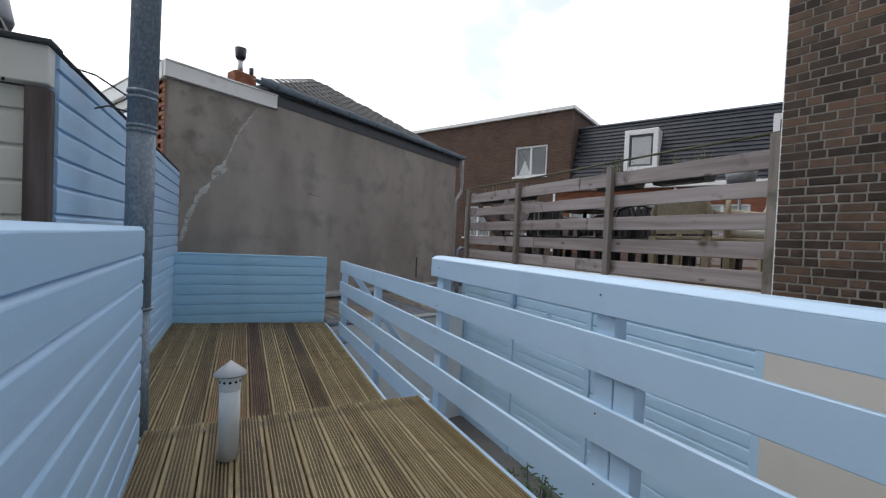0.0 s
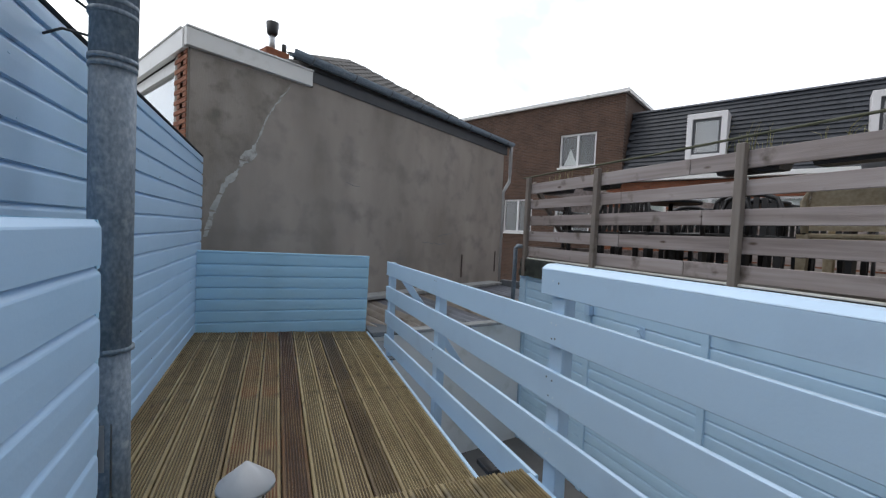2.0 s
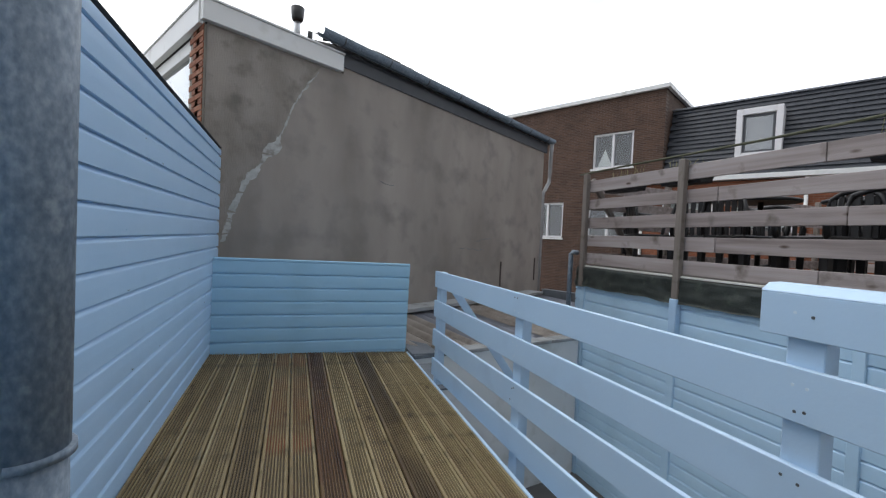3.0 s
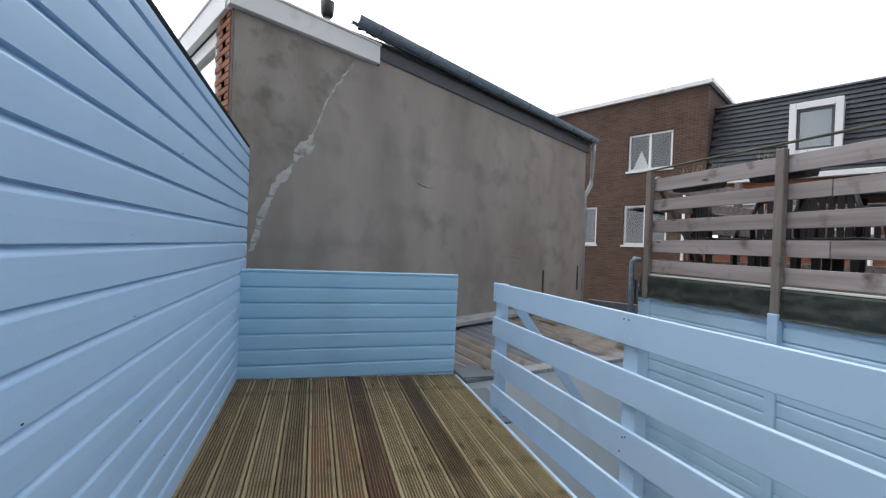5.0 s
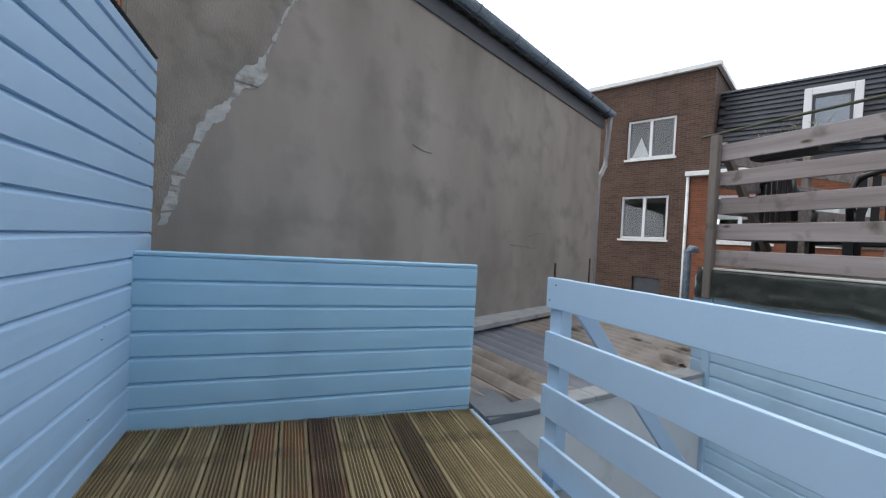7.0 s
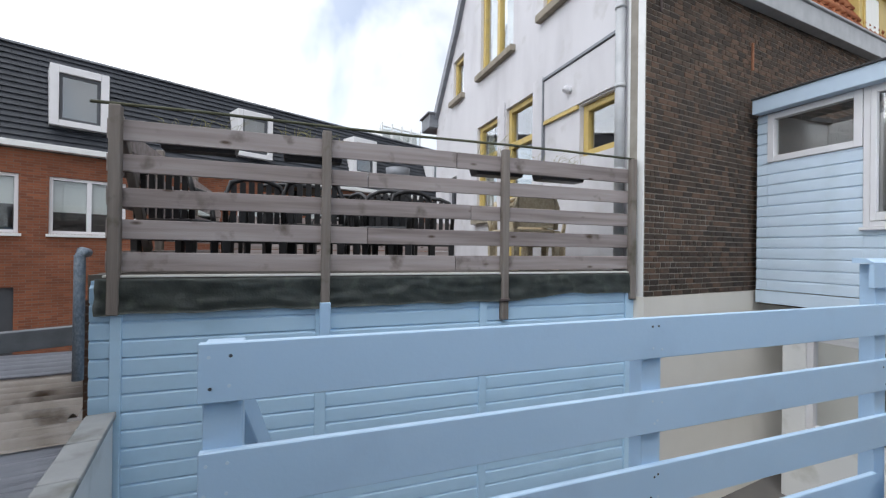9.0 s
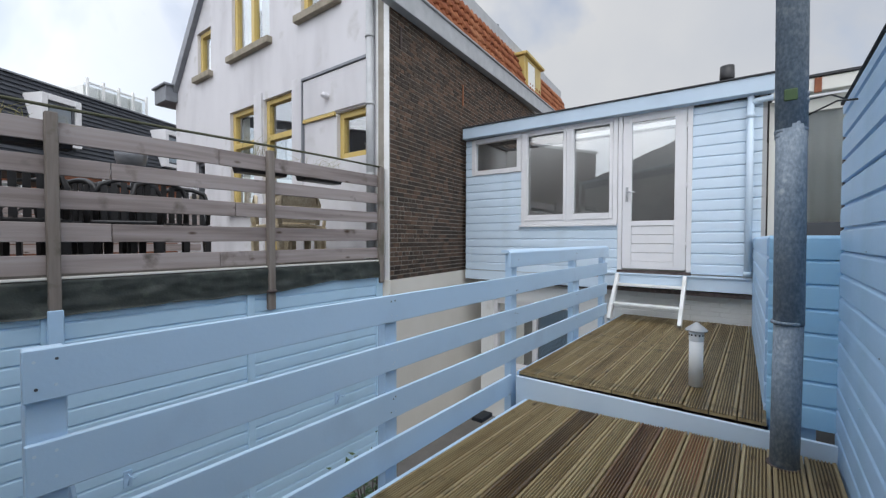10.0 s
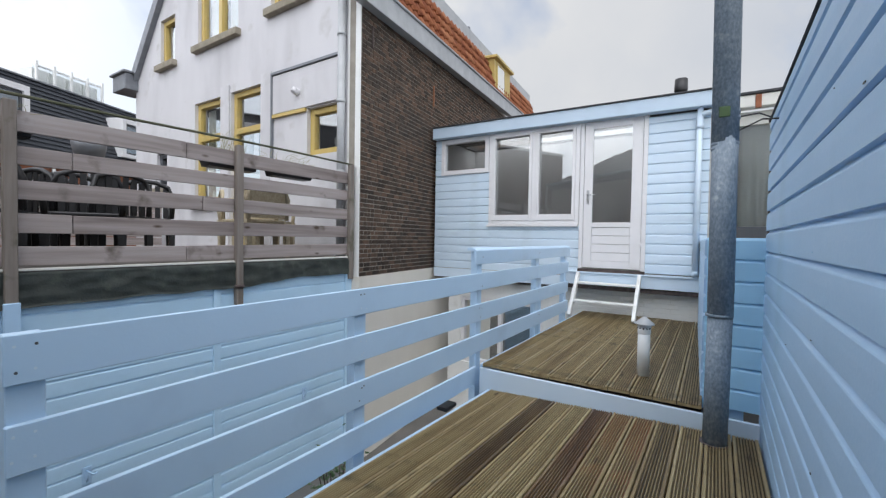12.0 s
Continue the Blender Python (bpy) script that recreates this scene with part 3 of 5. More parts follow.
# ---- the neighbour's cream shed behind the tall wall ----
sm, sl = facing((-3.2, 3.25), (-0.11, 3.25))
face = thing("wall_cream", "cream painted boarded wall of the neighbouring shed", "wall", sm, kind="structure")
siding(face, sl, -0.415, 1.785, 0.150, CREAM_BOARD)
part("fascia", boxes(((-0.05, -0.09, 1.79), (sl + 0.085, -0.02, 1.952)), bev=0.004), CREAM_BOARD, face, "cream fascia board")
part("roof_edge", boxes(((-0.05, -0.11, 1.954), (sl + 0.10, 0.02, 1.975)), bev=0.004), BITUMEN, face, "dark felt edge")
solid("corner_post", boxes(((-0.105, 3.165, -0.3), (-0.020, 3.222, 1.775)), bev=0.006), DARKPOST, "dark weathered corner post of the neighbouring shed", "post")
solid("shed_roof", boxes(((-3.2, 3.28, 1.89), (-0.085, 7.20, 1.94))), BITUMEN, "flat dark felt roof of the neighbouring shed", "roof", kind="structure")
slab_wall("wall_cream_back", (-3.2, 7.2), (-0.09, 7.2), -0.4, 1.85, -0.08, CREAM_BOARD, "plain back wall of the neighbouring shed")

# ---- blue shed with the door ----
YF = 0.35
shed = thing("wall_shed", "pale-blue boarded shed front with white window frames and door", "wall", pose(4.465, YF, 0, 0, 0, 180), kind="structure")


def lx(x):
    return 4.465 - x


def shed_piece(x0, x1, z0, z1):
    siding(shed, abs(x0 - x1), z0, z1, 0.133, PALE, x0=lx(max(x0, x1)))
    part("backing", boxes(((lx(max(x0, x1)), 0.001, z0), (lx(min(x0, x1)), 0.08, z1))), PALE, shed)


shed_piece(4.465, 4.338, 0.655, 2.885)
shed_piece(4.336, 3.395, 0.655, 2.262)
shed_piece(3.393, 1.925, 0.655, 1.400)
shed_piece(1.036, 0.34, 0.742, 2.83)
FALL = Matrix(((1, 0, 0, 0), (0, 1, 0, 0), (-0.0195, 0, 1, 0), (0, 0, 0, 1)))   # the roof edge falls towards the parapet
part("fascia", boxes(((-0.01, -0.16, 2.888), (lx(0.27), -0.02, 3.070)), bev=0.005), FASCIA, shed, "pale blue roof fascia", FALL)
part("fascia_trim", boxes(((-0.02, -0.18, 3.072), (lx(0.26), 0.05, 3.090)), bev=0.003), BITUMEN, shed, "dark roof trim", FALL)
part("ledge", boxes(((lx(2.10), -0.035, 0.535), (lx(0.36), -0.002, 0.70)), ((lx(2.10), -0.06, 0.702), (lx(0.36), 0.0, 0.727)), ((-0.0, -0.035, 0.49), (lx(2.11), -0.002, 0.645)), bev=0.003), PALE, shed, "pale blue ledge under the front")
part("soffit", boxes(((0.0, 0.0, 0.47), (lx(0.36), 0.20, 0.52))), DARKPOST, shed)
# the roof slot is added, out of view, so daylight brightens the shed panes
solid("shed_roof_deck", boxes(((0.25, -3.0, 2.915), (4.46, -0.94, 2.965)), ((0.25, -0.42, 2.915), (4.46, 0.36, 2.965)), ((0.25, -0.938, 2.915), (0.40, -0.422, 2.965)), ((4.33, -0.938, 2.915), (4.46, -0.422, 2.965))), BITUMEN, "flat dark felt roof of the blue shed with an added slot to light the room", "roof", kind="structure")
# back wall set close behind the panes to catch more daylight
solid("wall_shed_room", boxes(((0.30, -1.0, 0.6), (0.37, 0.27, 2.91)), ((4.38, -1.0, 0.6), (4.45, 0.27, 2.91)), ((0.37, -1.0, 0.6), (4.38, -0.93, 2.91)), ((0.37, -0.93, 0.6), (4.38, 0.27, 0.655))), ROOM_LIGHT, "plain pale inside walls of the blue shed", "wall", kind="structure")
base_wall = solid("wall_shed_base", boxes(((0.30, 0.08, GROUND_Z), (2.2, 0.19, 0.49))), TRIM, "white painted brick base below the shed", "wall", kind="structure")
base_brick = mesh_of("brick", boxes(((0, 0, 0), (0.205, 0.008, 0.055)), bev=0.003), TRIM)
for r in range(7):
    for k in range(9):
        part("brick", base_brick, TRIM, base_wall, "", pose(0.31 + k * 0.212 - (0.1 if r % 2 and k else 0), 0.191 + random.uniform(-0.002, 0.002), 0.08 + r * 0.0625))
part("dark_wedge", boxes(((1.90, 3.80, -0.13), (1.99, 3.95, -0.10)), bev=0.004), BLACK, railing, "dark rubber strip under the rail")


def framed(name, parent_pose, w, h, mat, f=0.055, d=0.07, label="", category="window", bars=(), glass=GLASS, kind="structure", group=""):
    """A window in the plane y = 0 facing -y, from (0, 0) to (w, h): frame bars and panes; bars: the places of mullions along x."""
    win = thing(name, label, category, parent_pose, group, kind)
    for a_, b_ in (((0, -0.02, 0), (f, d, h)), ((w - f, -0.02, 0), (w, d, h)), ((f, -0.018, 0), (w - f, d, f)), ((f, -0.018, h - f), (w - f, d, h))):
        part("frame_bar", boxes((a_, b_), bev=0.004), mat, win)
    edges = [f] + [e for x in bars for e in (x - f / 2, x + f / 2)] + [w - f]
    for x in bars:
        part("mullion", boxes(((x - f / 2, -0.014, f), (x + f / 2, d, h - f)), bev=0.004), mat, win)
    for x0, x1 in zip(edges[::2], edges[1::2]):
        pane = part("pane", boxes(((x0 - 0.003, d * 0.45, f - 0.003), (x1 + 0.003, d * 0.45 + 0.006, h - f + 0.003))), glass, win)
        pane.visible_shadow = False
    return win


W180 = Matrix.Rotation(math.pi, 4, 'Z')


def on_shed(x, z):
    return Matrix.Translation((x, YF + 0.02, z)) @ W180


framed("window_small", on_shed(4.336, 2.265), 0.935, 0.61, WHITE, 0.075, label="small white-framed top window in the shed front")
pair = framed("window_pair", on_shed(3.393, 1.405), 1.465, 1.475, WHITE, 0.06, label="wide white-framed double window in the shed front", bars=(0.768,))
for x0, x1 in ((0.062, 0.736), (0.800, 1.403)):
    part("sash", boxes(((x0, -0.03, 0.062), (x0 + 0.05, 0.02, 1.413)), ((x1 - 0.045, -0.03, 0.062), (x1, 0.02, 1.413)), ((x0 + 0.05, -0.03, 0.062), (x1 - 0.045, 0.02, 0.150)), ((x0 + 0.05, -0.03, 1.385), (x1 - 0.045, 0.02, 1.413)), bev=0.004), WHITE, pair, "white window sash")
part("sill", boxes(((-0.02, -0.05, -0.035), (1.462, 0.0, -0.003)), bev=0.004), WHITE, pair)
part("stay_lever", boxes(((0.83, -0.045, 0.20), (0.845, -0.031, 0.32)), bev=0.003), WHITE, pair)

door = thing("door_shed", "white half-glazed door with a steel handle, closed", "door", on_shed(1.921, 0.762), kind="structure")
for a_, b_ in (((0, -0.02, 0), (0.055, 0.07, 2.158)), ((0.83, -0.02, 0), (0.885, 0.07, 2.158)), ((0.055, -0.02, 2.103), (0.83, 0.07, 2.158))):
    part("frame_bar", boxes((a_, b_), bev=0.004), WHITE, door)
leaf = part("leaf", boxes(((0.06, -0.008, 0.02), (0.175, 0.035, 2.098)), ((0.69, -0.008, 0.02), (0.825, 0.035, 2.098)), ((0.175, -0.008, 1.995), (0.69, 0.035, 2.098)), ((0.175, -0.008, 0.02), (0.69, 0.035, 0.12)), ((0.175, -0.008, 0.60), (0.69, 0.035, 0.667)), bev=0.003), WHITE, door)
for i in range(4):
    part("panel_board", boxes(((0.176, 0.002, 0.122 + i * 0.1195), (0.689, 0.03, 0.122 + i * 0.1195 + 0.114)), bev=0.005), WHITE, leaf)
pane = part("pane", boxes(((0.172, 0.012, 0.664), (0.693, 0.018, 1.998))), GLASS, leaf)
pane.visible_shadow = False
part("threshold", boxes(((0.0, -0.04, -0.04), (0.885, 0.05, -0.002)), bev=0.003), DARKPOST, door, "dark worn threshold")
bm = bmesh.new()
box(bm, (0.10, -0.016, 0.93), (0.135, -0.008, 1.13), 0.002)
part("handle_plate", bm, CHROME, leaf, "steel handle plate")
bm = bmesh.new()
tube(bm, [(0.117, -0.012, 1.06), (0.117, -0.05, 1.06), (0.125, -0.055, 1.06), (0.225, -0.055, 1.058)], 0.008, 10)
part("handle", bm, CHROME, leaf, "steel lever handle")
for z in (0.35, 1.1, 1.85):
    bm = bmesh.new()
    tube(bm, [(0.828, -0.022, z - 0.04), (0.828, -0.022, z + 0.04)], 0.008, 10)
    part("hinge", bm, WHITE, door)

# ladder steps to the door
ladder = thing("step_ladder", "white painted two-step ladder leaning to the door", "ladder", group="")
for x in (1.90, 1.09):
    bm = bmesh.new()
    box(bm, (x - 0.022, -0.04, 0), (x + 0.022, 0.04, 0.70), 0.003)
    part("side_rail", bm, TRIM, ladder, "", Matrix.Translation((0, 0.84, 0.138)) @ pose(0, 0, 0, 37, 0, 0))
for y, z in ((0.69, 0.32), (0.53, 0.56)):
    part("tread", boxes(((1.112, y - 0.09, z), (1.878, y + 0.05, z + 0.026)), bev=0.003), TRIM, ladder)

# ---- courtyard flank: boarded wall under the neighbour's fence ----
cm, cl = facing((4.405, 7.36), (4.405, 2.52))
wall_court = thing("wall_court", "light-blue boarded wall of the courtyard below the grey fence", "wall", cm, kind="structure")
siding(wall_court, cl, GROUND_Z, 0.83, 0.130, COURT_BLUE)
part("backing", boxes(((0, 0, GROUND_Z), (cl, 0.10, 0.86))), COURT_BLUE, wall_court)
for y, w in ((5.80, 0.09), (4.32, 0.075), (2.56, 0.11), (7.20, 0.07)):
    part("batten", boxes(((7.36 - y - w / 2, -0.045, GROUND_Z), (7.36 - y + w / 2, -0.02, 0.70)), bev=0.004), COURT_BLUE, wall_court)
for y, z in ((5.35, -0.76), (3.26, -0.74), (5.0, 0.26)):
    bracket = thing("washing_line_hook", "small blue painted metal hook on the courtyard wall", "hook", pose(4.380, y, z), "hooks on the courtyard wall")
    bm = bmesh.new()
    box(bm, (-0.008, -0.03, -0.07), (0.0, 0.03, 0.07), 0.002)
    part("plate", bm, BLUE, bracket)
    bm = bmesh.new()
    tube(bm, [(-0.005, 0, 0.04), (-0.06, 0.0, 0.045), (-0.10, -0.02, 0.03), (-0.115, -0.03, 0.05)], 0.006, 8)
    tube(bm, [(-0.005, 0, -0.05), (-0.06, 0.0, 0.04)], 0.005, 8)
    part("hook", bm, BLUE, bracket)

bm = bmesh.new()
rows_, cols_ = 12, 140
grid = []
for i in range(rows_):
    v = []
    for j in range(cols_):
        y = 7.32 - j * (7.32 - 2.56) / (cols_ - 1)
        s = i / (rows_ - 1)
        sag = 0.035 * noise.noise((y * 1.3, 0.3, 0)) + 0.02 * noise.noise((y * 4.0, 1.3, 0))
        z = 0.878 - s * (0.222 + 0.012 * (y - 4.0) + sag)
        x = 4.348 + 0.016 * noise.noise((y * 3.0, s * 3.0, 2.0)) + 0.014 * noise.noise((y * 8.0, s * 5.0, 5.0)) - 0.012 * s
        v.append(bm.verts.new((x, y, z)))
    grid.append(v)
for i in range(rows_ - 1):
    for j in range(cols_ - 1):
        bm.faces.new((grid[i][j], grid[i][j + 1], grid[i + 1][j + 1], grid[i + 1][j])).smooth = True
bmesh.ops.solidify(bm, geom=list(bm.faces), thickness=0.004)
solid("tarpaulin", bm, TARP, "dark green tarpaulin strip hanging below the fence", "tarpaulin")

# ---- grey plank fence of the neighbour's terrace ----
fence = thing("fence", "weathered grey plank fence round the neighbour's terrace", "fence", kind="structure")
XF = 4.388
slat_z = [(1.875, 2.024), (1.641, 1.772), (1.396, 1.534), (1.156, 1.297), (0.921, 1.060)]
for k, (z0, z1) in enumerate(slat_z):
    cuts = [7.27, 5.42 if k % 2 else 4.60, 2.52] if k != 2 else [7.27, 4.45, 2.52]
    for ya, yb in zip(cuts, cuts[1:]):
        bm = bmesh.new()
        box(bm, (XF, yb + 0.004, z0), (XF + 0.026, ya - 0.002, z1), 0.004)
        wob = random.uniform(-0.006, 0.006)
        for v in bm.verts:
            v.co.z += wob * (v.co.y - 5) * 0.5 + 0.004 * noise.noise((v.co.y, k, 0))
        part("slat", bm, GREYWOOD, fence)
for y, z0, zt in ((7.21, 0.62, 2.105), (5.77, 0.66, 2.075), (4.11, 0.45, 2.08), (2.545, 0.60, 2.125)):
    part("post", boxes(((XF - 0.066, y - 0.036, z0), (XF - 0.003, y + 0.036, zt)), bev=0.006), POSTWOOD, fence)
part("foot_strip", boxes(((XF - 0.03, 2.53, 0.885), (XF + 0.03, 7.28, 0.903)), bev=0.003), CREAM_BOARD, fence, "pale strip under the slats")
bm = bmesh.new()
tube(bm, [(XF - 0.030, y, 2.115 + 0.004 * (7.3 - y) + 0.006 * math.sin(y * 2.1)) for y in (7.36, 6.6, 5.8, 5.0, 4.1, 3.4, 2.52)], 0.012, 8)
part("top_pole", bm, MOSSPOLE, fence, "thin mossy pole along the top")
bm = bmesh.new()
tube(bm, [(XF - 0.035, 4.11, 0.625), (XF - 0.035, 4.11, 0.655)], 0.056, 10)
part("clamp", bm, DARKPOST, fence, "rusty metal clamp round the post")
part("sleeve", boxes(((XF - 0.078, 5.726, 0.30), (XF - 0.008, 5.814, 0.67)), bev=0.006), BLUE, fence, "blue painted post foot")
for k, (z0, z1) in enumerate(slat_z):
    bm = bmesh.new()
    box(bm, (XF + 0.06, 7.27, z0 + 0.01), (9.6, 7.296, z1 + 0.01), 0.004)
    part("slat", bm, GREYWOOD, fence)
for x in (5.9, 7.6, 9.5):
    part("post", boxes(((x, 7.30, 0.85), (x + 0.07, 7.37, 2.12)), bev=0.006), POSTWOOD, fence)
for k in range(5):
    part("slat", boxes(((9.60, 2.6, 0.93 + k * 0.16), (9.626, 7.25, 1.075 + k * 0.16)), bev=0.004), GREYWOOD, fence)
bm = bmesh.new()
box(bm, (4.43, 7.2, 0.98), (4.5, 7.26, 2.2), 0.006)
part("brace", bm, POSTWOOD, fence, "slanting brace", Matrix.Translation((4.46, 7.23, 2.05)) @ pose(0, 0, 0, 0, 143, 0) @ Matrix.Translation((-4.46, -7.23, -0.98)))
bm = bmesh.new()
tube(bm, [(4.40, 7.38, 1.06), (4.32, 7.38, 1.07), (4.29, 7.38, 1.04), (4.285, 7.38, 0.2)], 0.032, 14)
solid("zinc_elbow_pipe", bm, ZINC, "grey zinc drain pipe with an elbow by the fence end", "pipe")

solid("terrace_floor", boxes(((4.47, 2.50, 0.72), (9.7, 7.40, 0.90)), bev=0.0), TERRACE, "neighbour's raised plank terrace floor", "floor", kind="structure")
solid("wall_terrace", boxes(((4.47, 7.30, GROUND_Z), (9.7, 7.42, 0.718)), ((9.58, 2.52, GROUND_Z), (9.7, 7.29, 0.718))), BROWNWALL, "brick wall under the neighbour's terrace", "wall", kind="structure")


def planter(y, w):
    p = thing("planter_box", "black plastic planter hung inside the fence", "planter", pose(XF + 0.03, y, 1.845), "planters on the fence")
    bm = bmesh.new()
    prism(bm, [(0.0, 0.03), (0.02, 0.0), (0.17, 0.0), (0.20, 0.145), (0.0, 0.145)], w, Matrix.Translation((0, -w / 2, 0)))
    for v in bm.verts:
        if v.co.z < 0.05:
            v.co.y *= 0.88
    part("tub", bm, BLACK, p)
    part("rim", boxes(((0.0, -w / 2 - 0.01, 0.13), (0.21, w / 2 + 0.01, 0.15)), bev=0.004), BLACK, p)
    bm = bmesh.new()
    for _ in range(34):
        x, yy = random.uniform(0.03, 0.17), random.uniform(-w / 2.2, w / 2.2)
        lean, up = random.uniform(-0.12, 0.12), random.uniform(0.04, 0.20) * (1.5 if 4.0 < y < 4.3 else 0.9)
        tube(bm, [(x, yy, 0.13), (x + lean * 0.3, yy + lean * 0.4, 0.13 + up * 0.7), (x + lean, yy + lean * 1.3, 0.13 + up)], [0.003, 0.002, 0.0008], 4)
    part("dry_grass", bm, STRAW, p, "withered grass tufts")
    return p


for y, w in ((6.71, 0.56), (5.87, 0.52), (4.12, 0.56), (3.39, 0.58)):
    planter(y, w)


# ---- terrace furniture ----
def armchair(mat, label, category, group, woven=False):
    """A broad garden armchair: splayed flat legs, looped arms, upright back slats under a bowed top bar."""
    c = thing("terrace_chair", label, category, pose(0, 0, 0), group)
    for x in (-0.27, 0.27):
        for y, h in ((-0.24, 0.44), (0.24, 0.44)):
            bm = bmesh.new()
            prism(bm, [(-0.028, 0.0), (0.028, 0.0), (0.040, h), (-0.040, h)], 0.05, Matrix.Translation((x, y - 0.025, 0)))
            part("leg", bm, mat, c)
        bm = bmesh.new()
        tube(bm, [(x, -0.25, 0.42), (x * 1.05, -0.28, 0.58), (x * 1.06, -0.22, 0.655), (x * 1.06, 0.0, 0.67), (x * 1.0, 0.24, 0.70)], 0.026, 8)
        part("armrest", bm, mat, c)
    part("seat", boxes(((-0.27, -0.26, 0.41), (0.27, 0.24, 0.45)), bev=0.012), mat, c)
    for y in (-0.245, 0.225):
        part("apron", boxes(((-0.23, y - 0.01, 0.26), (0.23, y + 0.01, 0.408)), bev=0.004), mat, c)
    if woven:
        bm = bmesh.new()
        bow = [(-0.24, 0.80), (-0.12, 0.86), (0.0, 0.875), (0.12, 0.86), (0.24, 0.80)]
        prism(bm, [(-0.24, 0.47), (0.24, 0.47)] + bow[::-1], 0.02, Matrix.Translation((0, 0.225, 0)))
        part("woven_back", bm, mat, c)
    for i in range(0 if woven else 6):
        x = -0.205 + i * 0.082
        bm = bmesh.new()
        prism(bm, [(-0.026, 0.452), (0.026, 0.452), (0.026, 0.86 - 0.9 * x * x), (-0.026, 0.86 - 0.9 * x * x)], 0.014, Matrix.Translation((x, 0.225 + 0.03 * abs(x), 0)))
        part("back_slat", bm, mat, c)
    bm = bmesh.new()
    tube(bm, [(-0.27, 0.235, 0.45), (-0.285, 0.245, 0.70), (-0.23, 0.245, 0.83), (-0.11, 0.24, 0.88), (0, 0.238, 0.89), (0.11, 0.24, 0.88), (0.23, 0.245, 0.83), (0.285, 0.245, 0.70), (0.27, 0.235, 0.45)], 0.026, 8)
    part("back_frame", bm, mat, c)
    return c


def round_table(mat, top_mat, label, r=0.37, h=0.90):
    t = thing("terrace_table", label, "table", pose(0, 0, 0), "tables on the terrace")
    bm = bmesh.new()
    tube(bm, [(0, 0, h - 0.03), (0, 0, h)], r, 28)
    part("tabletop", bm, top_mat, t)
    bm = bmesh.new()
    ring = [(r * math.cos(a * math.pi / 14), r * math.sin(a * math.pi / 14), h - 0.015) for a in range(29)]
    tube(bm, ring, 0.02, 8, False)
    part("rim", bm, mat, t, "dark rim")
    bm = bmesh.new()
    tube(bm, [(0, 0, 0.03), (0, 0, h - 0.03)], 0.03, 10)
    part("column", bm, mat, t)
    for k in range(3):
        a = k * 2.1
        bm = bmesh.new()
        tube(bm, [(0, 0, 0.10), (0.30 * math.cos(a), 0.30 * math.sin(a), 0.015)], 0.018, 8)
        part("foot", bm, mat, t)
    return t


chair = armchair(BLACK, "black slatted terrace armchair", "chair", "chairs on the terrace")
chair.matrix_basis = pose(6.28, 4.20, 0.90, 0, 0, 70)
for x, y, a in ((5.35, 5.05, 250), (5.75, 4.75, 100), (5.30, 5.80, 80), (5.95, 5.50, 200), (5.55, 6.45, 110), (6.5, 6.2, -60), (7.2, 5.4, 160), (5.2, 6.95, 60), (6.35, 4.95, 85), (7.0, 4.6, 20)):
    copy_thing(chair, pose(x, y, 0.90, 0, 0, a))
wick = armchair(WICKER, "tan wicker terrace armchair by the facade", "chair", "wicker chairs on the terrace", True)
wick.matrix_basis = pose(5.35, 3.15, 0.90, 0, 0, 30)
for x, y, a in ((6.1, 3.05, -25), (4.95, 3.55, 95)):
    copy_thing(wick, pose(x, y, 0.90, 0, 0, a))
table = round_table(BLACK, TABLEWOOD, "round brown terrace table with a black rim")
table.matrix_basis = pose(6.57, 5.32, 0.90)
for x, y in ((5.9, 6.0), (7.3, 6.7)):
    copy_thing(table, pose(x, y, 0.90))
solid("outdoor_cushion", boxes(((5.18, 2.95, 1.36), (5.60, 3.35, 1.45)), bev=0.03), CREAM_BOARD, "pale cushion lying on a wicker chair", "cushion")

# ---- white house ----
YH = 2.47
FLANK = pose(4.25, YH, 0, 0, 0, -90 + 7.6)   # the brick flank runs a little askew
hm = pose(4.25, YH, 0, 0, 0, 180)   # the facade looks to +y; own x runs from the far corner
facade = thing("white_house", "white plastered gabled house with ochre frames and brick flank", "house")
bm = bmesh.new()
outline = [(4.30, GROUND_Z), (11.12, GROUND_Z), (11.12, 4.55), (9.74, 6.15), (9.14, 7.0), (8.26, 7.6), (6.42, 7.6), (4.30, 5.60)]


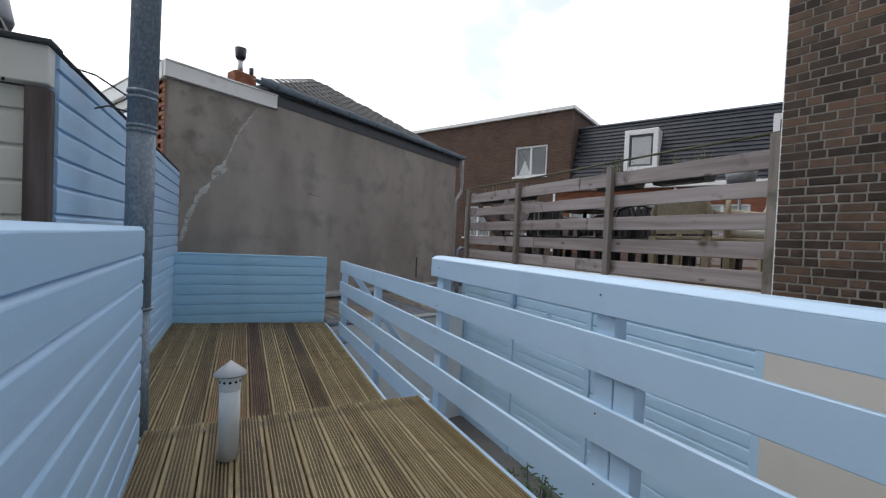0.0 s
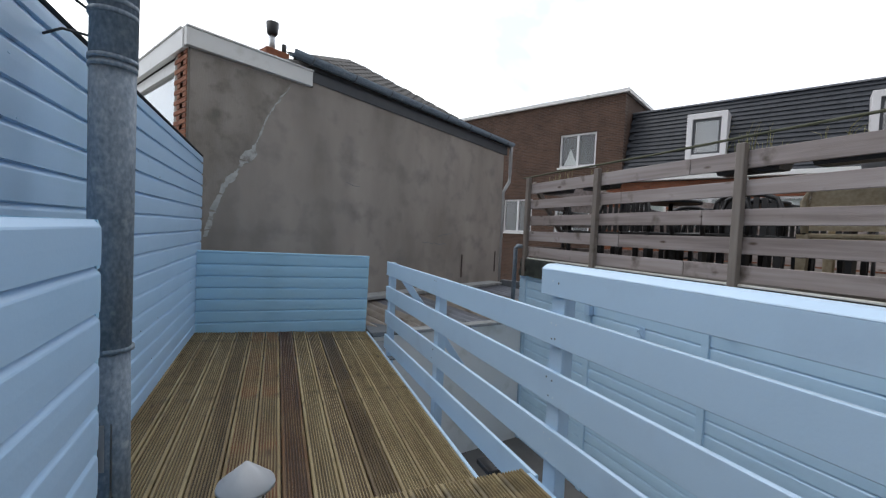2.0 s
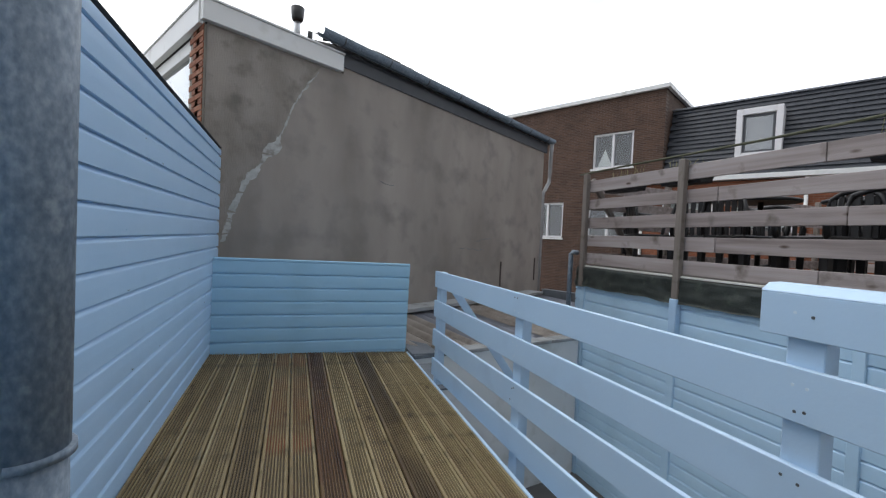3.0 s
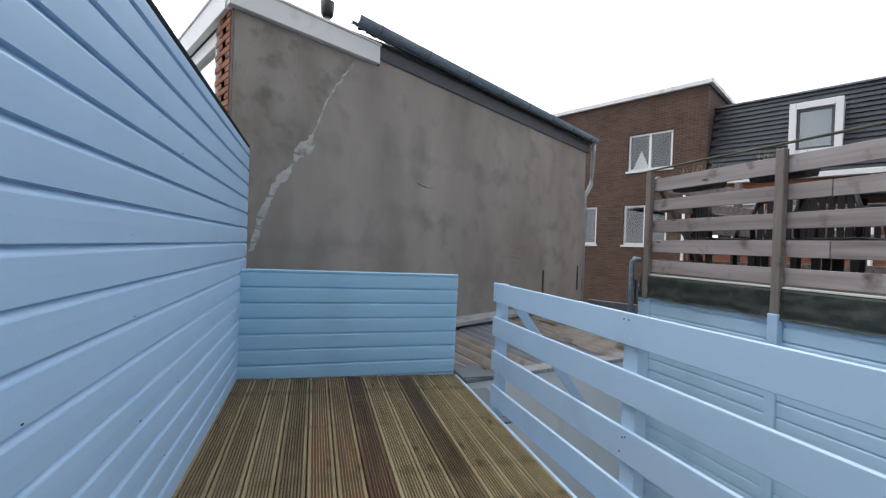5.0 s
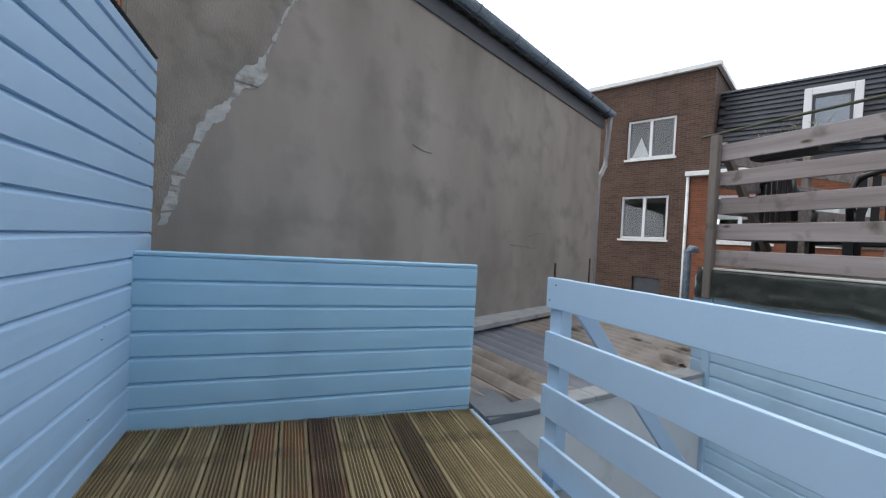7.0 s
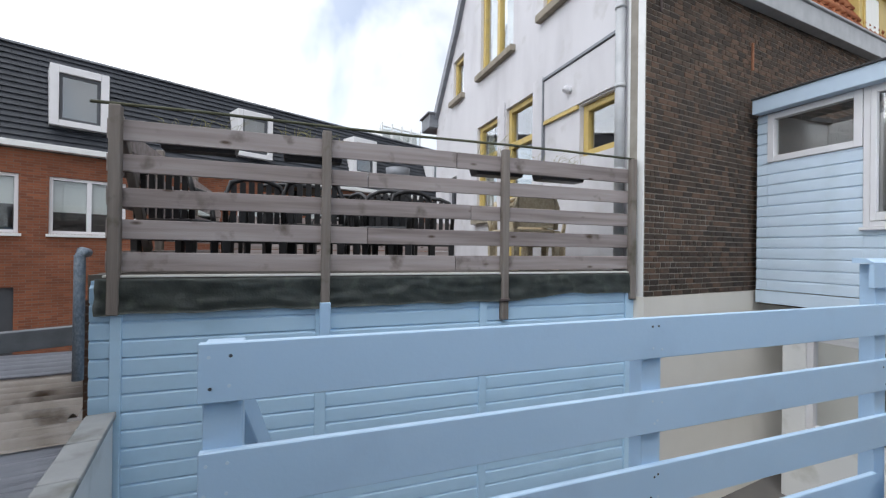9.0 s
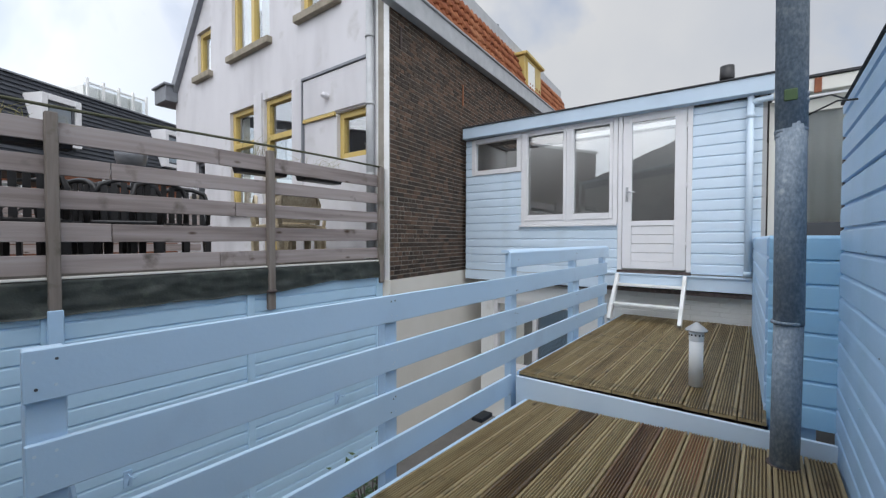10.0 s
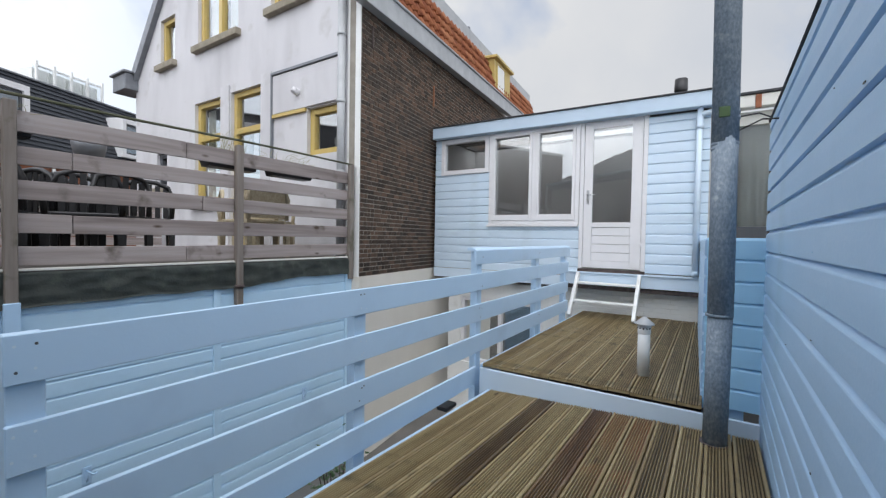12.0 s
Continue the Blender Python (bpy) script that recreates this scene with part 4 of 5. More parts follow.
def wall_with_holes(outline, holes, y0, y1):
    """A wall in the x-z plane between y0 and y1, its outline convex, with rectangular openings through it."""
    xs = sorted({x for x, _ in outline} | {v for h in holes for v in (h[0], h[2])})
    bm = bmesh.new()

    def span(x):
        zs = []
        for (xa, za), (xb, zb) in zip(outline, outline[1:] + outline[:1]):
            if min(xa, xb) - 1e-6 <= x <= max(xa, xb) + 1e-6 and abs(xa - xb) > 1e-6:
                zs.append(za + (zb - za) * (x - xa) / (xb - xa))
        return min(zs), max(zs)
    for x0, x1 in zip(xs, xs[1:]):
        lo = span(x0 + 1e-4)[0], span(x1 - 1e-4)[0]
        hi = span(x0 + 1e-4)[1], span(x1 - 1e-4)[1]
        cuts = sorted([(h[1], h[3]) for h in holes if h[0] <= x0 + 1e-5 and h[2] >= x1 - 1e-5])
        low = lo
        spans = []
        for c0, c1 in cuts:
            spans.append((low, (c0, c0)))
            low = (c1, c1)
        spans.append((low, hi))
        for (a0, a1), (b0, b1) in spans:
            f = [bm.verts.new(p) for p in ((x0, y0, a0), (x1, y0, a1), (x1, y0, b1), (x0, y0, b0))]
            k = [bm.verts.new(p) for p in ((x0, y1, a0), (x1, y1, a1), (x1, y1, b1), (x0, y1, b0))]
            bm.faces.new(f)
            bm.faces.new(k)
            for i in range(4):
                bm.faces.new((f[i], f[(i + 1) % 4], k[(i + 1) % 4], k[i]))
    bmesh.ops.remove_doubles(bm, verts=bm.verts, dist=1e-4)
    return bm


# openings: x0, z0, x1, z1
H_SMALL, H_DOOR, H_TALL = (4.68, 2.35, 5.35, 3.04), (6.47, 0.92, 7.36, 3.62), (7.66, 1.76, 8.57, 3.61)
H_UP, H_GABLE, H_UP2, H_LOW = (7.14, 4.65, 8.46, 6.5), (9.34, 4.60, 9.95, 5.52), (5.31, 4.72, 6.23, 5.5), (9.68, 2.10, 10.12, 2.82)
part("facade_wall", wall_with_holes(outline, [H_SMALL, H_DOOR, H_TALL, H_UP, H_GABLE, H_UP2, H_LOW], YH - 0.25, YH), PLASTER, facade, "white plastered facade")
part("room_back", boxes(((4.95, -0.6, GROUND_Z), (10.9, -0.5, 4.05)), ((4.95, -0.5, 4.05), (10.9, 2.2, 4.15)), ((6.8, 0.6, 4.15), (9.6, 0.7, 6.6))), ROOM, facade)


def house_window(hole, name, bars=(), transom=None, sill=True, mat=YELLOW):
    x0, z0, x1, z1 = hole
    w = part("window", boxes(((x0 + 0.002, YH - 0.16, z0 + 0.002), (x0 + 0.09, YH - 0.06, z1 - 0.002)), ((x1 - 0.09, YH - 0.16, z0 + 0.002), (x1 - 0.002, YH - 0.06, z1 - 0.002)), ((x0 + 0.09, YH - 0.16, z1 - 0.09), (x1 - 0.09, YH - 0.06, z1 - 0.002)), ((x0 + 0.09, YH - 0.16, z0 + 0.002), (x1 - 0.09, YH - 0.06, z0 + 0.09)), bev=0.006), mat, facade, name)
    if transom:
        part("transom", boxes(((x0 + 0.09, YH - 0.17, transom - 0.05), (x1 - 0.09, YH - 0.05, transom + 0.05)), bev=0.006), mat, w)
    for b_ in bars:
        part("mullion", boxes(((b_ - 0.05, YH - 0.165, z0 + 0.09), (b_ + 0.05, YH - 0.055, z1 - 0.09)), bev=0.006), mat, w)
    pane = part("pane", boxes(((x0 + 0.08, YH - 0.12, z0 + 0.08), (x1 - 0.08, YH - 0.114, z1 - 0.08))), GLASS, w)
    pane.visible_shadow = False
    if sill:
        part("sill", boxes(((x0 - 0.08, YH - 0.02, z0 - 0.12), (x1 + 0.08, YH + 0.10, z0 - 0.004)), bev=0.008), STONE, w, "weathered stone sill")


house_window(H_SMALL, "ochre-framed small window", sill=False)
house_window(H_DOOR, "ochre-framed terrace door with a top light", transom=2.95, sill=False)
house_window(H_TALL, "ochre-framed tall window", transom=2.95)
house_window(H_UP, "ochre-framed upper window", bars=(7.80,))
house_window(H_GABLE, "ochre-framed gable window")
house_window(H_UP2, "ochre-framed upper window")
house_window(H_LOW, "dark framed low window", mat=DARKGREY)
part("door_panel", boxes(((6.56, YH - 0.13, 0.93), (7.27, YH - 0.09, 1.75)), bev=0.006), YELLOW, facade, "ochre door panel")
for h_ in (H_UP, H_GABLE, H_TALL):
    part("net_curtain", boxes(((h_[0] + 0.1, YH - 0.22, h_[1] + 0.1), (h_[0] + (h_[2] - h_[0]) * 0.45, YH - 0.21, h_[3] - 0.1)), ((h_[0] + (h_[2] - h_[0]) * 0.62, YH - 0.22, h_[1] + 0.1), (h_[2] - 0.1, YH - 0.21, h_[3] - 0.1))), CURTAIN, facade, "white net curtain")
part("plaster_panel", boxes(((4.68, YH + 0.003, 3.06), (6.14, YH + 0.03, 3.65)), bev=0.004), PLASTER, facade, "raised white panel above the small window")
part("panel_trim", boxes(((4.65, YH + 0.003, 3.665), (6.17, YH + 0.05, 3.70)), ((6.145, YH + 0.003, 2.2), (6.175, YH + 0.045, 3.66))), GREYZINC, facade, "thin grey trim")
part("panel_rail", boxes(((5.36, YH + 0.003, 3.0), (6.14, YH + 0.04, 3.05))), YELLOW, facade)
part("pilaster", boxes(((6.18, YH + 0.003, 0.9), (6.45, YH + 0.035, 3.75)), ((7.38, YH + 0.003, 0.9), (7.64, YH + 0.03, 3.75)), bev=0.005), PLASTER, facade)
bm = bmesh.new()
tube(bm, [(5.52, YH, 3.30), (5.52, YH + 0.10, 3.30)], 0.045, 12)
tube(bm, [(5.52, YH + 0.08, 3.32), (5.52, YH + 0.13, 3.28)], [0.05, 0.03], 12)
part("wall_vent", bm, PLASTER, facade, "small white wall vent")
bm = bmesh.new()
tube(bm, [(4.56, YH + 0.07, 4.6), (4.56, YH + 0.07, 0.9)], 0.055, 14)
part("downpipe", bm, PALEZINC, facade, "grey painted downpipe")
for z in (1.2, 2.05, 3.0, 3.9):
    bm = bmesh.new()
    tube(bm, [(4.56, YH + 0.07, z - 0.02), (4.56, YH + 0.07, z + 0.02)], 0.064, 14)
    part("pipe_clip", bm, PALEZINC, facade)
part("quoin_strip", boxes(((4.262, YH + 0.002, 0.5), (4.50, YH + 0.014, 4.45)), bev=0.004), TRIM, facade, "flaking plaster corner strip")
# gable verge, gutter box and roof
verge = [(11.23, 4.50), (9.78, 6.22), (9.18, 7.08), (8.26, 7.72), (6.33, 7.72), (4.22, 5.66)]
for (xa, za), (xb, zb) in zip(verge, verge[1:]):
    bm = bmesh.new()
    d = Vector((xb - xa, 0, zb - za))
    box(bm, (0, 0, -0.02), (d.length + 0.02, 0.12, 0.18), 0.004)
    part("verge", bm, GREYZINC, facade, "", Matrix.Translation((xa, YH - 0.02, za)) @ pose(0, 0, 0, 0, math.degrees(-math.atan2(zb - za, xb - xa)), 0))
part("gutter_box", boxes(((11.0, YH - 0.2, 4.28), (11.65, YH + 0.25, 4.62)), ((10.95, YH - 0.25, 4.62), (11.7, YH + 0.3, 4.67)), bev=0.01), GREYZINC, facade, "grey zinc gutter box")
# flank roof: gutter, steep pantiled slope, flat top edge; it climbs a little away from the facade
ROOF = FLANK @ pose(0, 0, 0, 0, -2.6, 0)
part("flank_gutter", boxes(((-0.02, -0.15, 4.20), (10.4, -0.008, 4.49)), ((-0.05, -0.18, 4.492), (10.4, 0.0, 4.525)), bev=0.006), PALEZINC, facade, "grey zinc gutter along the flank", ROOF)
bm = bmesh.new()
nrow, ncol = 4, 52
rise = math.atan2(0.94, 0.32)
for r in range(nrow):
    for c in range(ncol):
        x0 = c * 0.199
        pts = [(x0 + k / 4 * 0.195, 0.036 * math.sin(k / 2 * math.pi) + 0.02) for k in range(5)]
        vs = []
        for t_, lift in ((0.0, 0.045), (0.285, 0.0)):
            run = r * 0.248 + t_
            vs.append([bm.verts.new((xx, -0.02 + run * math.cos(rise) - (bz + lift) * math.sin(rise), 4.53 + run * math.sin(rise) + (bz + lift) * math.cos(rise))) for xx, bz in pts])
        for k in range(4):
            bm.faces.new((vs[0][k], vs[0][k + 1], vs[1][k + 1], vs[1][k])).smooth = True
        drop = [bm.verts.new((v.co.x, v.co.y + 0.05 * math.sin(rise), v.co.z - 0.03 * math.cos(rise))) for v in vs[0]]
        for k in range(4):
            bm.faces.new((drop[k], drop[k + 1], vs[0][k + 1], vs[0][k]))
tiles = part("clay_roofing", bm, ORANGE, facade, "orange clay pantiles", ROOF)
tiles["kind"] = "stuff"
bm = bmesh.new()
prism(bm, [(0.02, 4.46), (0.34, 5.44), (0.42, 5.40), (0.10, 4.42)], 10.3, ROOF @ pose(0, 0, 0, 0, 0, 90) @ pose(0, -10.3, 0))
prism(bm, [(0.42, 5.40), (0.42, 5.50), (5.5, 5.50), (5.5, 5.40)], 9.2, ROOF @ pose(0, 0, 0, 0, 0, 90) @ pose(0, -10.3, 0))
part("roof_deck", bm, DARKROOF, facade, "dark roof slopes")
part("roof_edge", boxes(((0.0, 0.27, 5.45), (10.3, 0.41, 5.76)), bev=0.006), PALEZINC, facade, "grey zinc roof edge", ROOF)
dm = part("dormer", boxes(((5.65, 0.0, 4.56), (6.98, 1.4, 5.40)), bev=0.01), YELLOW, facade, "ochre roof dormer", ROOF)
part("dormer_roof", boxes(((5.57, -0.09, 5.402), (7.06, 1.5, 5.47)), bev=0.01), YELLOW, dm)
# opaque white in place of glass: the reflected sky is put into the colour
part("dormer_window", boxes(((5.85, -0.014, 4.70), (6.42, -0.003, 5.30))), CURTAIN, dm, "dormer window with the sky's reflection painted white")
part("dormer_trim", boxes(((5.79, -0.022, 4.64), (5.845, -0.002, 5.36)), ((6.425, -0.022, 4.64), (6.48, -0.002, 5.36)), ((5.845, -0.022, 5.305), (6.425, -0.002, 5.36)), ((5.845, -0.022, 4.64), (6.425, -0.002, 4.695))), YELLOW, dm)
bm = bmesh.new()
tube(bm, [(5.33, 0.6, 5.45), (5.33, 0.6, 6.12)], 0.07, 12)
part("flue", bm, GREYZINC, facade, "", ROOF)

# brick flank: mortar core, the bricks come last
flank = thing("wall_flank", "dark brown brick flank wall of the white house", "wall", FLANK, kind="structure")
part("mortar_core", boxes(((0.0, 0.006, 0.63), (10.4, 0.20, 4.50))), MORTAR, flank, "grey mortar joints")
solid("wall_flank_base", boxes(((-0.02, -0.012, GROUND_Z), (5.5, 0.19, 0.628))), CREAM, "cream rendered foot of the flank wall", "wall", FLANK, "structure")
part("wall_anchor", boxes(((2.06, -0.028, 3.50), (2.09, -0.006, 3.86)), bev=0.003), REDBRICK, flank, "rusty iron wall anchor")
part("wall_anchor", boxes(((0.20, -0.026, 3.75), (0.225, -0.006, 4.05)), bev=0.003), DARKPOST, flank, "dark iron wall anchor")
# ground-floor front under the shed, seen through the railing
solid("wall_under_shed", wall_with_holes([(2.2, GROUND_Z), (4.25, GROUND_Z), (4.25, 0.43), (2.2, 0.43)], [(2.5, -1.0, 4.0, 0.15)], 0.08, 0.20), TRIM, "white wall under the shed with a dark window", "wall", kind="structure")
framed("window_under_shed", Matrix.Translation((4.0, 0.16, -1.0)) @ W180, 1.5, 1.15, WHITE, 0.07, label="white-framed dark window below the shed", bars=(0.75,))
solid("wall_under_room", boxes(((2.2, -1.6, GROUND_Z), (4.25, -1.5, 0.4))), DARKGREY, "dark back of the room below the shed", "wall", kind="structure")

# ---- courtyard end wall with coping, corrugated roof ----
wm, wl = facing((1.93, 6.80), (4.345, 7.20))
solid("wall_court_end", boxes(((0, 0, GROUND_Z), (wl, 0.16, -0.10))), TRIM, "white plastered courtyard end wall", "wall", wm, "structure")
part_c = thing("coping", "pale concrete coping stones on the courtyard wall", "coping", wm, kind="structure")
n_c = 5
for i in range(n_c):
    part("coping_stone", boxes(((i * wl / n_c + 0.003, -0.02, -0.098), ((i + 1) * wl / n_c - 0.003, 0.15, -0.055)), bev=0.006), LEAD if i == 0 else CONCRETE, part_c)

G = Vector((-0.13, 7.292, 0.042))
ANG = 27.1
GSIZE = 0.963
GM = pose(G.x, G.y, G.z, 0, 0, ANG) @ Matrix.Scale(GSIZE, 4)     # own x along the grey gable, -y towards the terrace
croof = thing("corrugated_roof", "low corrugated roof with rusty brown and grey sheets", "roof", pose(G.x, G.y, -0.012, 0, 0, ANG) @ Matrix.Scale(GSIZE, 4), kind="structure")


COPING_WAY = Vector((math.cos(radians(ANG)), math.sin(radians(ANG)), 0))


def low_end(u_):
    """How far a rib at u_ runs down: to the back of the coping, or to the wall under the neighbour's terrace."""
    c_, s_ = COPING_WAY.x * GSIZE, COPING_WAY.y * GSIZE
    nx, ny = -0.163, 0.987
    v_cop = (0.145 - ((G.x + u_ * c_ - 1.93) * nx + (G.y + u_ * s_ - 6.80) * ny)) / (-s_ * nx + c_ * ny)
    if G.x + u_ * c_ - v_cop * s_ < 4.25:
        return v_cop
    return max(-2.9, (7.45 - G.y - u_ * s_) / c_)


def corrugated(u0, u1, lift, mat):
    """One corrugated sheet: ribs run from the gable down to the coping."""
    bm = bmesh.new()
    n = max(8, int((u1 - u0) / 0.0177))
    rows = []
    for j in range(5):
        s = j / 4
        line_ = []
        for i in range(n + 1):
            uu = u0 + (u1 - u0) * i / n
            v_ = -0.05 + (low_end(uu) + 0.05) * s
            line_.append(bm.verts.new((uu, v_, 0.125 - 0.215 * v_ / low_end(uu) + lift + 0.062 * abs(math.cos(math.pi * uu / 0.177)) - 0.031 + 0.006 * noise.noise((i * 0.1, j * 0.7, u0)))))
        rows.append(line_)
    for p_, q_ in zip(rows, rows[1:]):
        for i in range(n):
            bm.faces.new((p_[i], p_[i + 1], q_[i + 1], q_[i])).smooth = True
    bmesh.ops.solidify(bm, geom=list(bm.faces), thickness=0.006)
    return part("roof_sheet", bm, mat, croof)


for i, (ua, ub, mat) in enumerate(((1.76, 2.24, CORRUGATED), (2.18, 2.72, CORRUGATED), (2.67, 3.73, CORRUGATED_GREY), (3.69, 4.62, CORRUGATED), (4.56, 5.48, CORRUGATED), (5.44, 6.48, CORRUGATED_GREY))):
    corrugated(ua, ub, 0.012 * (i % 2), mat)
part("flashing", boxes(((1.9, -0.34, 0.150), (6.45, -0.005, 0.205)), bev=0.004), CONCRETE, croof, "pale mortar fillet along the gable")
part("end_beam", boxes(((6.45, -2.9, 0.05), (6.58, -0.3, 0.26)), bev=0.006), LEAD, croof, "grey beam at the roof's far end")
solid("lead_valley", boxes(((1.94, 6.05, -0.16), (2.14, 6.78, -0.145)), ((1.92, 6.80, -0.06), (2.2, 7.5, -0.045))), LEAD, "grey lead gutter strip beside the deck", "flashing", kind="structure")
solid("wall_back_low", boxes(((1.5, -0.3, GROUND_Z), (6.6, -0.02, -0.1))), RENDER, "low wall below the corrugated roof", "wall", GM, "structure")

# ---- grey rendered gable house ----
gable = thing("grey_house", "grey cement-rendered house wall with a diagonal repaired crack", "house", GM)
part("rendered_wall", boxes(((0.0, 0.0, GROUND_Z), (6.80, 0.25, 3.22)), ((1.6, 0.0, 3.22), (6.80, 0.25, 3.40))), RENDER, gable, "stained grey cement render")
part("fascia", boxes(((-0.06, -0.06, 3.225), (1.56, 0.02, 3.425)), ((-0.06, -0.075, 3.427), (1.57, 0.06, 3.45)), bev=0.004), TRIM, gable, "white roof fascia")
part("flank_fascia", boxes(((-0.075, 0.022, 3.20), (-0.01, 5.0, 3.425)), ((-0.09, 0.062, 3.427), (0.0, 5.0, 3.45)), bev=0.004), TRIM, gable, "white roof fascia")
part("flank_wall", boxes(((0.0, 0.42, GROUND_Z), (0.12, 5.0, 1.9))), TRIM, gable)
fr = part("flank_window", boxes(((0.0, 0.42, 3.05), (0.10, 5.0, 3.19)), ((0.0, 0.42, 1.9), (0.10, 0.52, 3.05)), ((0.0, 2.2, 1.9), (0.10, 2.3, 3.05)), ((0.0, 0.52, 1.9), (0.10, 2.2, 2.0)), bev=0.005), TRIM, gable, "white window frame")
pane = part("pane", boxes(((0.045, 0.52, 2.0), (0.051, 2.2, 3.05))), GLASS, fr)
pane.visible_shadow = False
part("curtain", boxes(((0.11, 0.5, 1.95), (0.125, 4.9, 3.1))), CURTAIN, fr, "white curtain behind the glass")
part("flat_roof", boxes(((0.0, 0.06, 3.37), (1.7, 5.0, 3.42))), BITUMEN, gable)
# gutter: an open half round with brackets
bm = bmesh.new()
rows = []
for i in range(2):
    uu = 1.20 if i == 0 else 6.98
    zz = 3.60 if i == 0 else 3.44
    rows.append([bm.verts.new((uu, -0.10 + 0.085 * math.cos(math.pi + k * math.pi / 8), zz - 0.085 * math.sin(k * math.pi / 8))) for k in range(9)])
for k in range(8):
    bm.faces.new((rows[0][k], rows[0][k + 1], rows[1][k + 1], rows[1][k])).smooth = True
bmesh.ops.solidify(bm, geom=list(bm.faces), thickness=0.006)
part("gutter", bm, ZINC, gable, "grey half-round zinc gutter")
for i in range(8):
    uu = 1.5 + i * 0.74
    zz = 3.60 - (uu - 1.2) * 0.0277
    bm = bmesh.new()
    tube(bm, [(uu, -0.10 + 0.092 * math.cos(math.pi + k * math.pi / 8), zz - 0.092 * math.sin(k * math.pi / 8)) for k in range(9)], 0.009, 6)
    part("gutter_bracket", bm, GREYZINC, gable)
bm = bmesh.new()
box(bm, (1.58, -0.02, 3.30), (6.9, -0.004, 3.50), 0.003)
for v in bm.verts:
    v.co.z -= 0.0277 * (v.co.x - 1.58)
part("eave_board", bm, DARKGREY, gable, "dark green eave board")
bm = bmesh.new()
tube(bm, [(6.95, -0.10, 3.40), (7.00, -0.06, 3.15), (7.14, 0.02, 2.75), (7.12, 0.02, 2.55), (6.95, 0.02, 2.36), (6.90, 0.04, 2.26), (6.90, 0.04, -1.8)], 0.042, 12)
part("downpipe", bm, PALEZINC, gable, "pale zinc downpipe with a swan neck")
# tiled roof: rows of tiles up the slope, hipped at both ends
bm = bmesh.new()
for r in range(12):
    run = r * 0.20
    z = 3.50 + run * 0.62
    ua, ub = 1.25 + run * 1.18, 7.0 - run * 1.10
    nn = int((ub - ua) / 0.21)
    for c in range(nn):
        u0 = ua + c * 0.21
        q = [(u0, -0.06 + run, z + 0.035 - 0.0277 * (u0 - 1.2)), (u0 + 0.105, -0.06 + run, z + 0.065 - 0.0277 * (u0 - 1.2)), (u0 + 0.205, -0.06 + run, z + 0.03 - 0.0277 * (u0 - 1.2))]
        lo = [bm.verts.new(p) for p in q]
        hi = [bm.verts.new((p[0] + 0.0, p[1] + 0.24, p[2] + 0.13)) for p in q]
        und = [bm.verts.new((p[0], p[1] + 0.01, p[2] - 0.04)) for p in q]
        for k in range(2):
            bm.faces.new((lo[k], lo[k + 1], hi[k + 1], hi[k]))
            bm.faces.new((und[k], und[k + 1], lo[k + 1], lo[k]))
rt = part("roof_tiles", bm, DARKROOF, gable, "dark mossy roof tiles")
rt["kind"] = "stuff"
bm = bmesh.new()
v = [bm.verts.new(p) for p in ((1.1, -0.05, 3.46), (7.0, -0.05, 3.36), (4.45, 2.4, 4.93), (4.05, 2.4, 4.95), (1.1, 5.0, 3.46), (7.0, 5.0, 3.4))]
for f in ((0, 1, 2, 3), (0, 3, 4), (1, 5, 2), (3, 2, 5, 4)):
    bm.faces.new([v[i] for i in f])
part("roof_deck", bm, DARKROOF, gable)
bm = bmesh.new()
tube(bm, [(1.83, 1.7, 4.22), (1.83, 1.7, 4.56)], 0.05, 14)
part("flue_pipe", bm, CHROME, gable, "shiny flue pipe")
bm = bmesh.new()
tube(bm, [(1.83, 1.7, 4.50), (1.83, 1.7, 4.54), (1.83, 1.7, 4.72)], [0.06, 0.09, 0.105], 14)
part("flue_cap", bm, BLACK, gable, "black flue cap")
part("chimney_block", boxes(((1.66, 1.55, 3.42), (2.08, 1.85, 4.24)), bev=0.01), REDBRICK, gable)
bm = bmesh.new()
tube(bm, [(2.0, 1.6, 4.2), (2.0, 1.6, 4.38)], 0.04, 10)
part("small_flue", bm, BLACK, gable)
# the repaired crack: a run of irregular mortar flakes
CRACK = ((1.0, 0.19), (1.24, 0.26), (1.47, 0.335), (1.68, 0.42), (1.90, 0.58), (2.11, 0.72), (2.33, 0.82), (2.58, 0.92), (2.80, 1.03), (3.2, 1.29))


def bend(z):
    for (za, ua), (zb, ub) in zip(CRACK, CRACK[1:]):
        if z <= zb:
            return ua + (ub - ua) * (z - za) / (zb - za)
    return CRACK[-1][1]



bm = bmesh.new()
steps = 150
rng = random.Random(5)
left_, right_ = [], []
for i in range(steps + 1):
    s = i / steps
    z = 1.02 + s * 2.10
    uu = bend(z) + 0.025 * noise.noise((z * 4.0, 3.0, 0)) + 0.022 * noise.noise((z * 13.0, 3.0, 0))
    w_ = 1.4 * (0.016 + 0.085 * math.exp(-((s - 0.44) / 0.13) ** 2) + 0.05 * math.exp(-((s - 0.15) / 0.10) ** 2)) * max(0.25, 0.85 + 1.1 * noise.noise((z * 5.0, 9.0, 0)) + 0.5 * noise.noise((z * 19.0, 2.0, 0)))
    left_.append(bm.verts.new((uu - w_ * 0.5, -0.004 - 0.002 * rng.random(), z + 0.02 * rng.random())))
    right_.append(bm.verts.new((uu + w_ * 0.5, -0.004 - 0.002 * rng.random(), z + 0.02 * rng.random())))
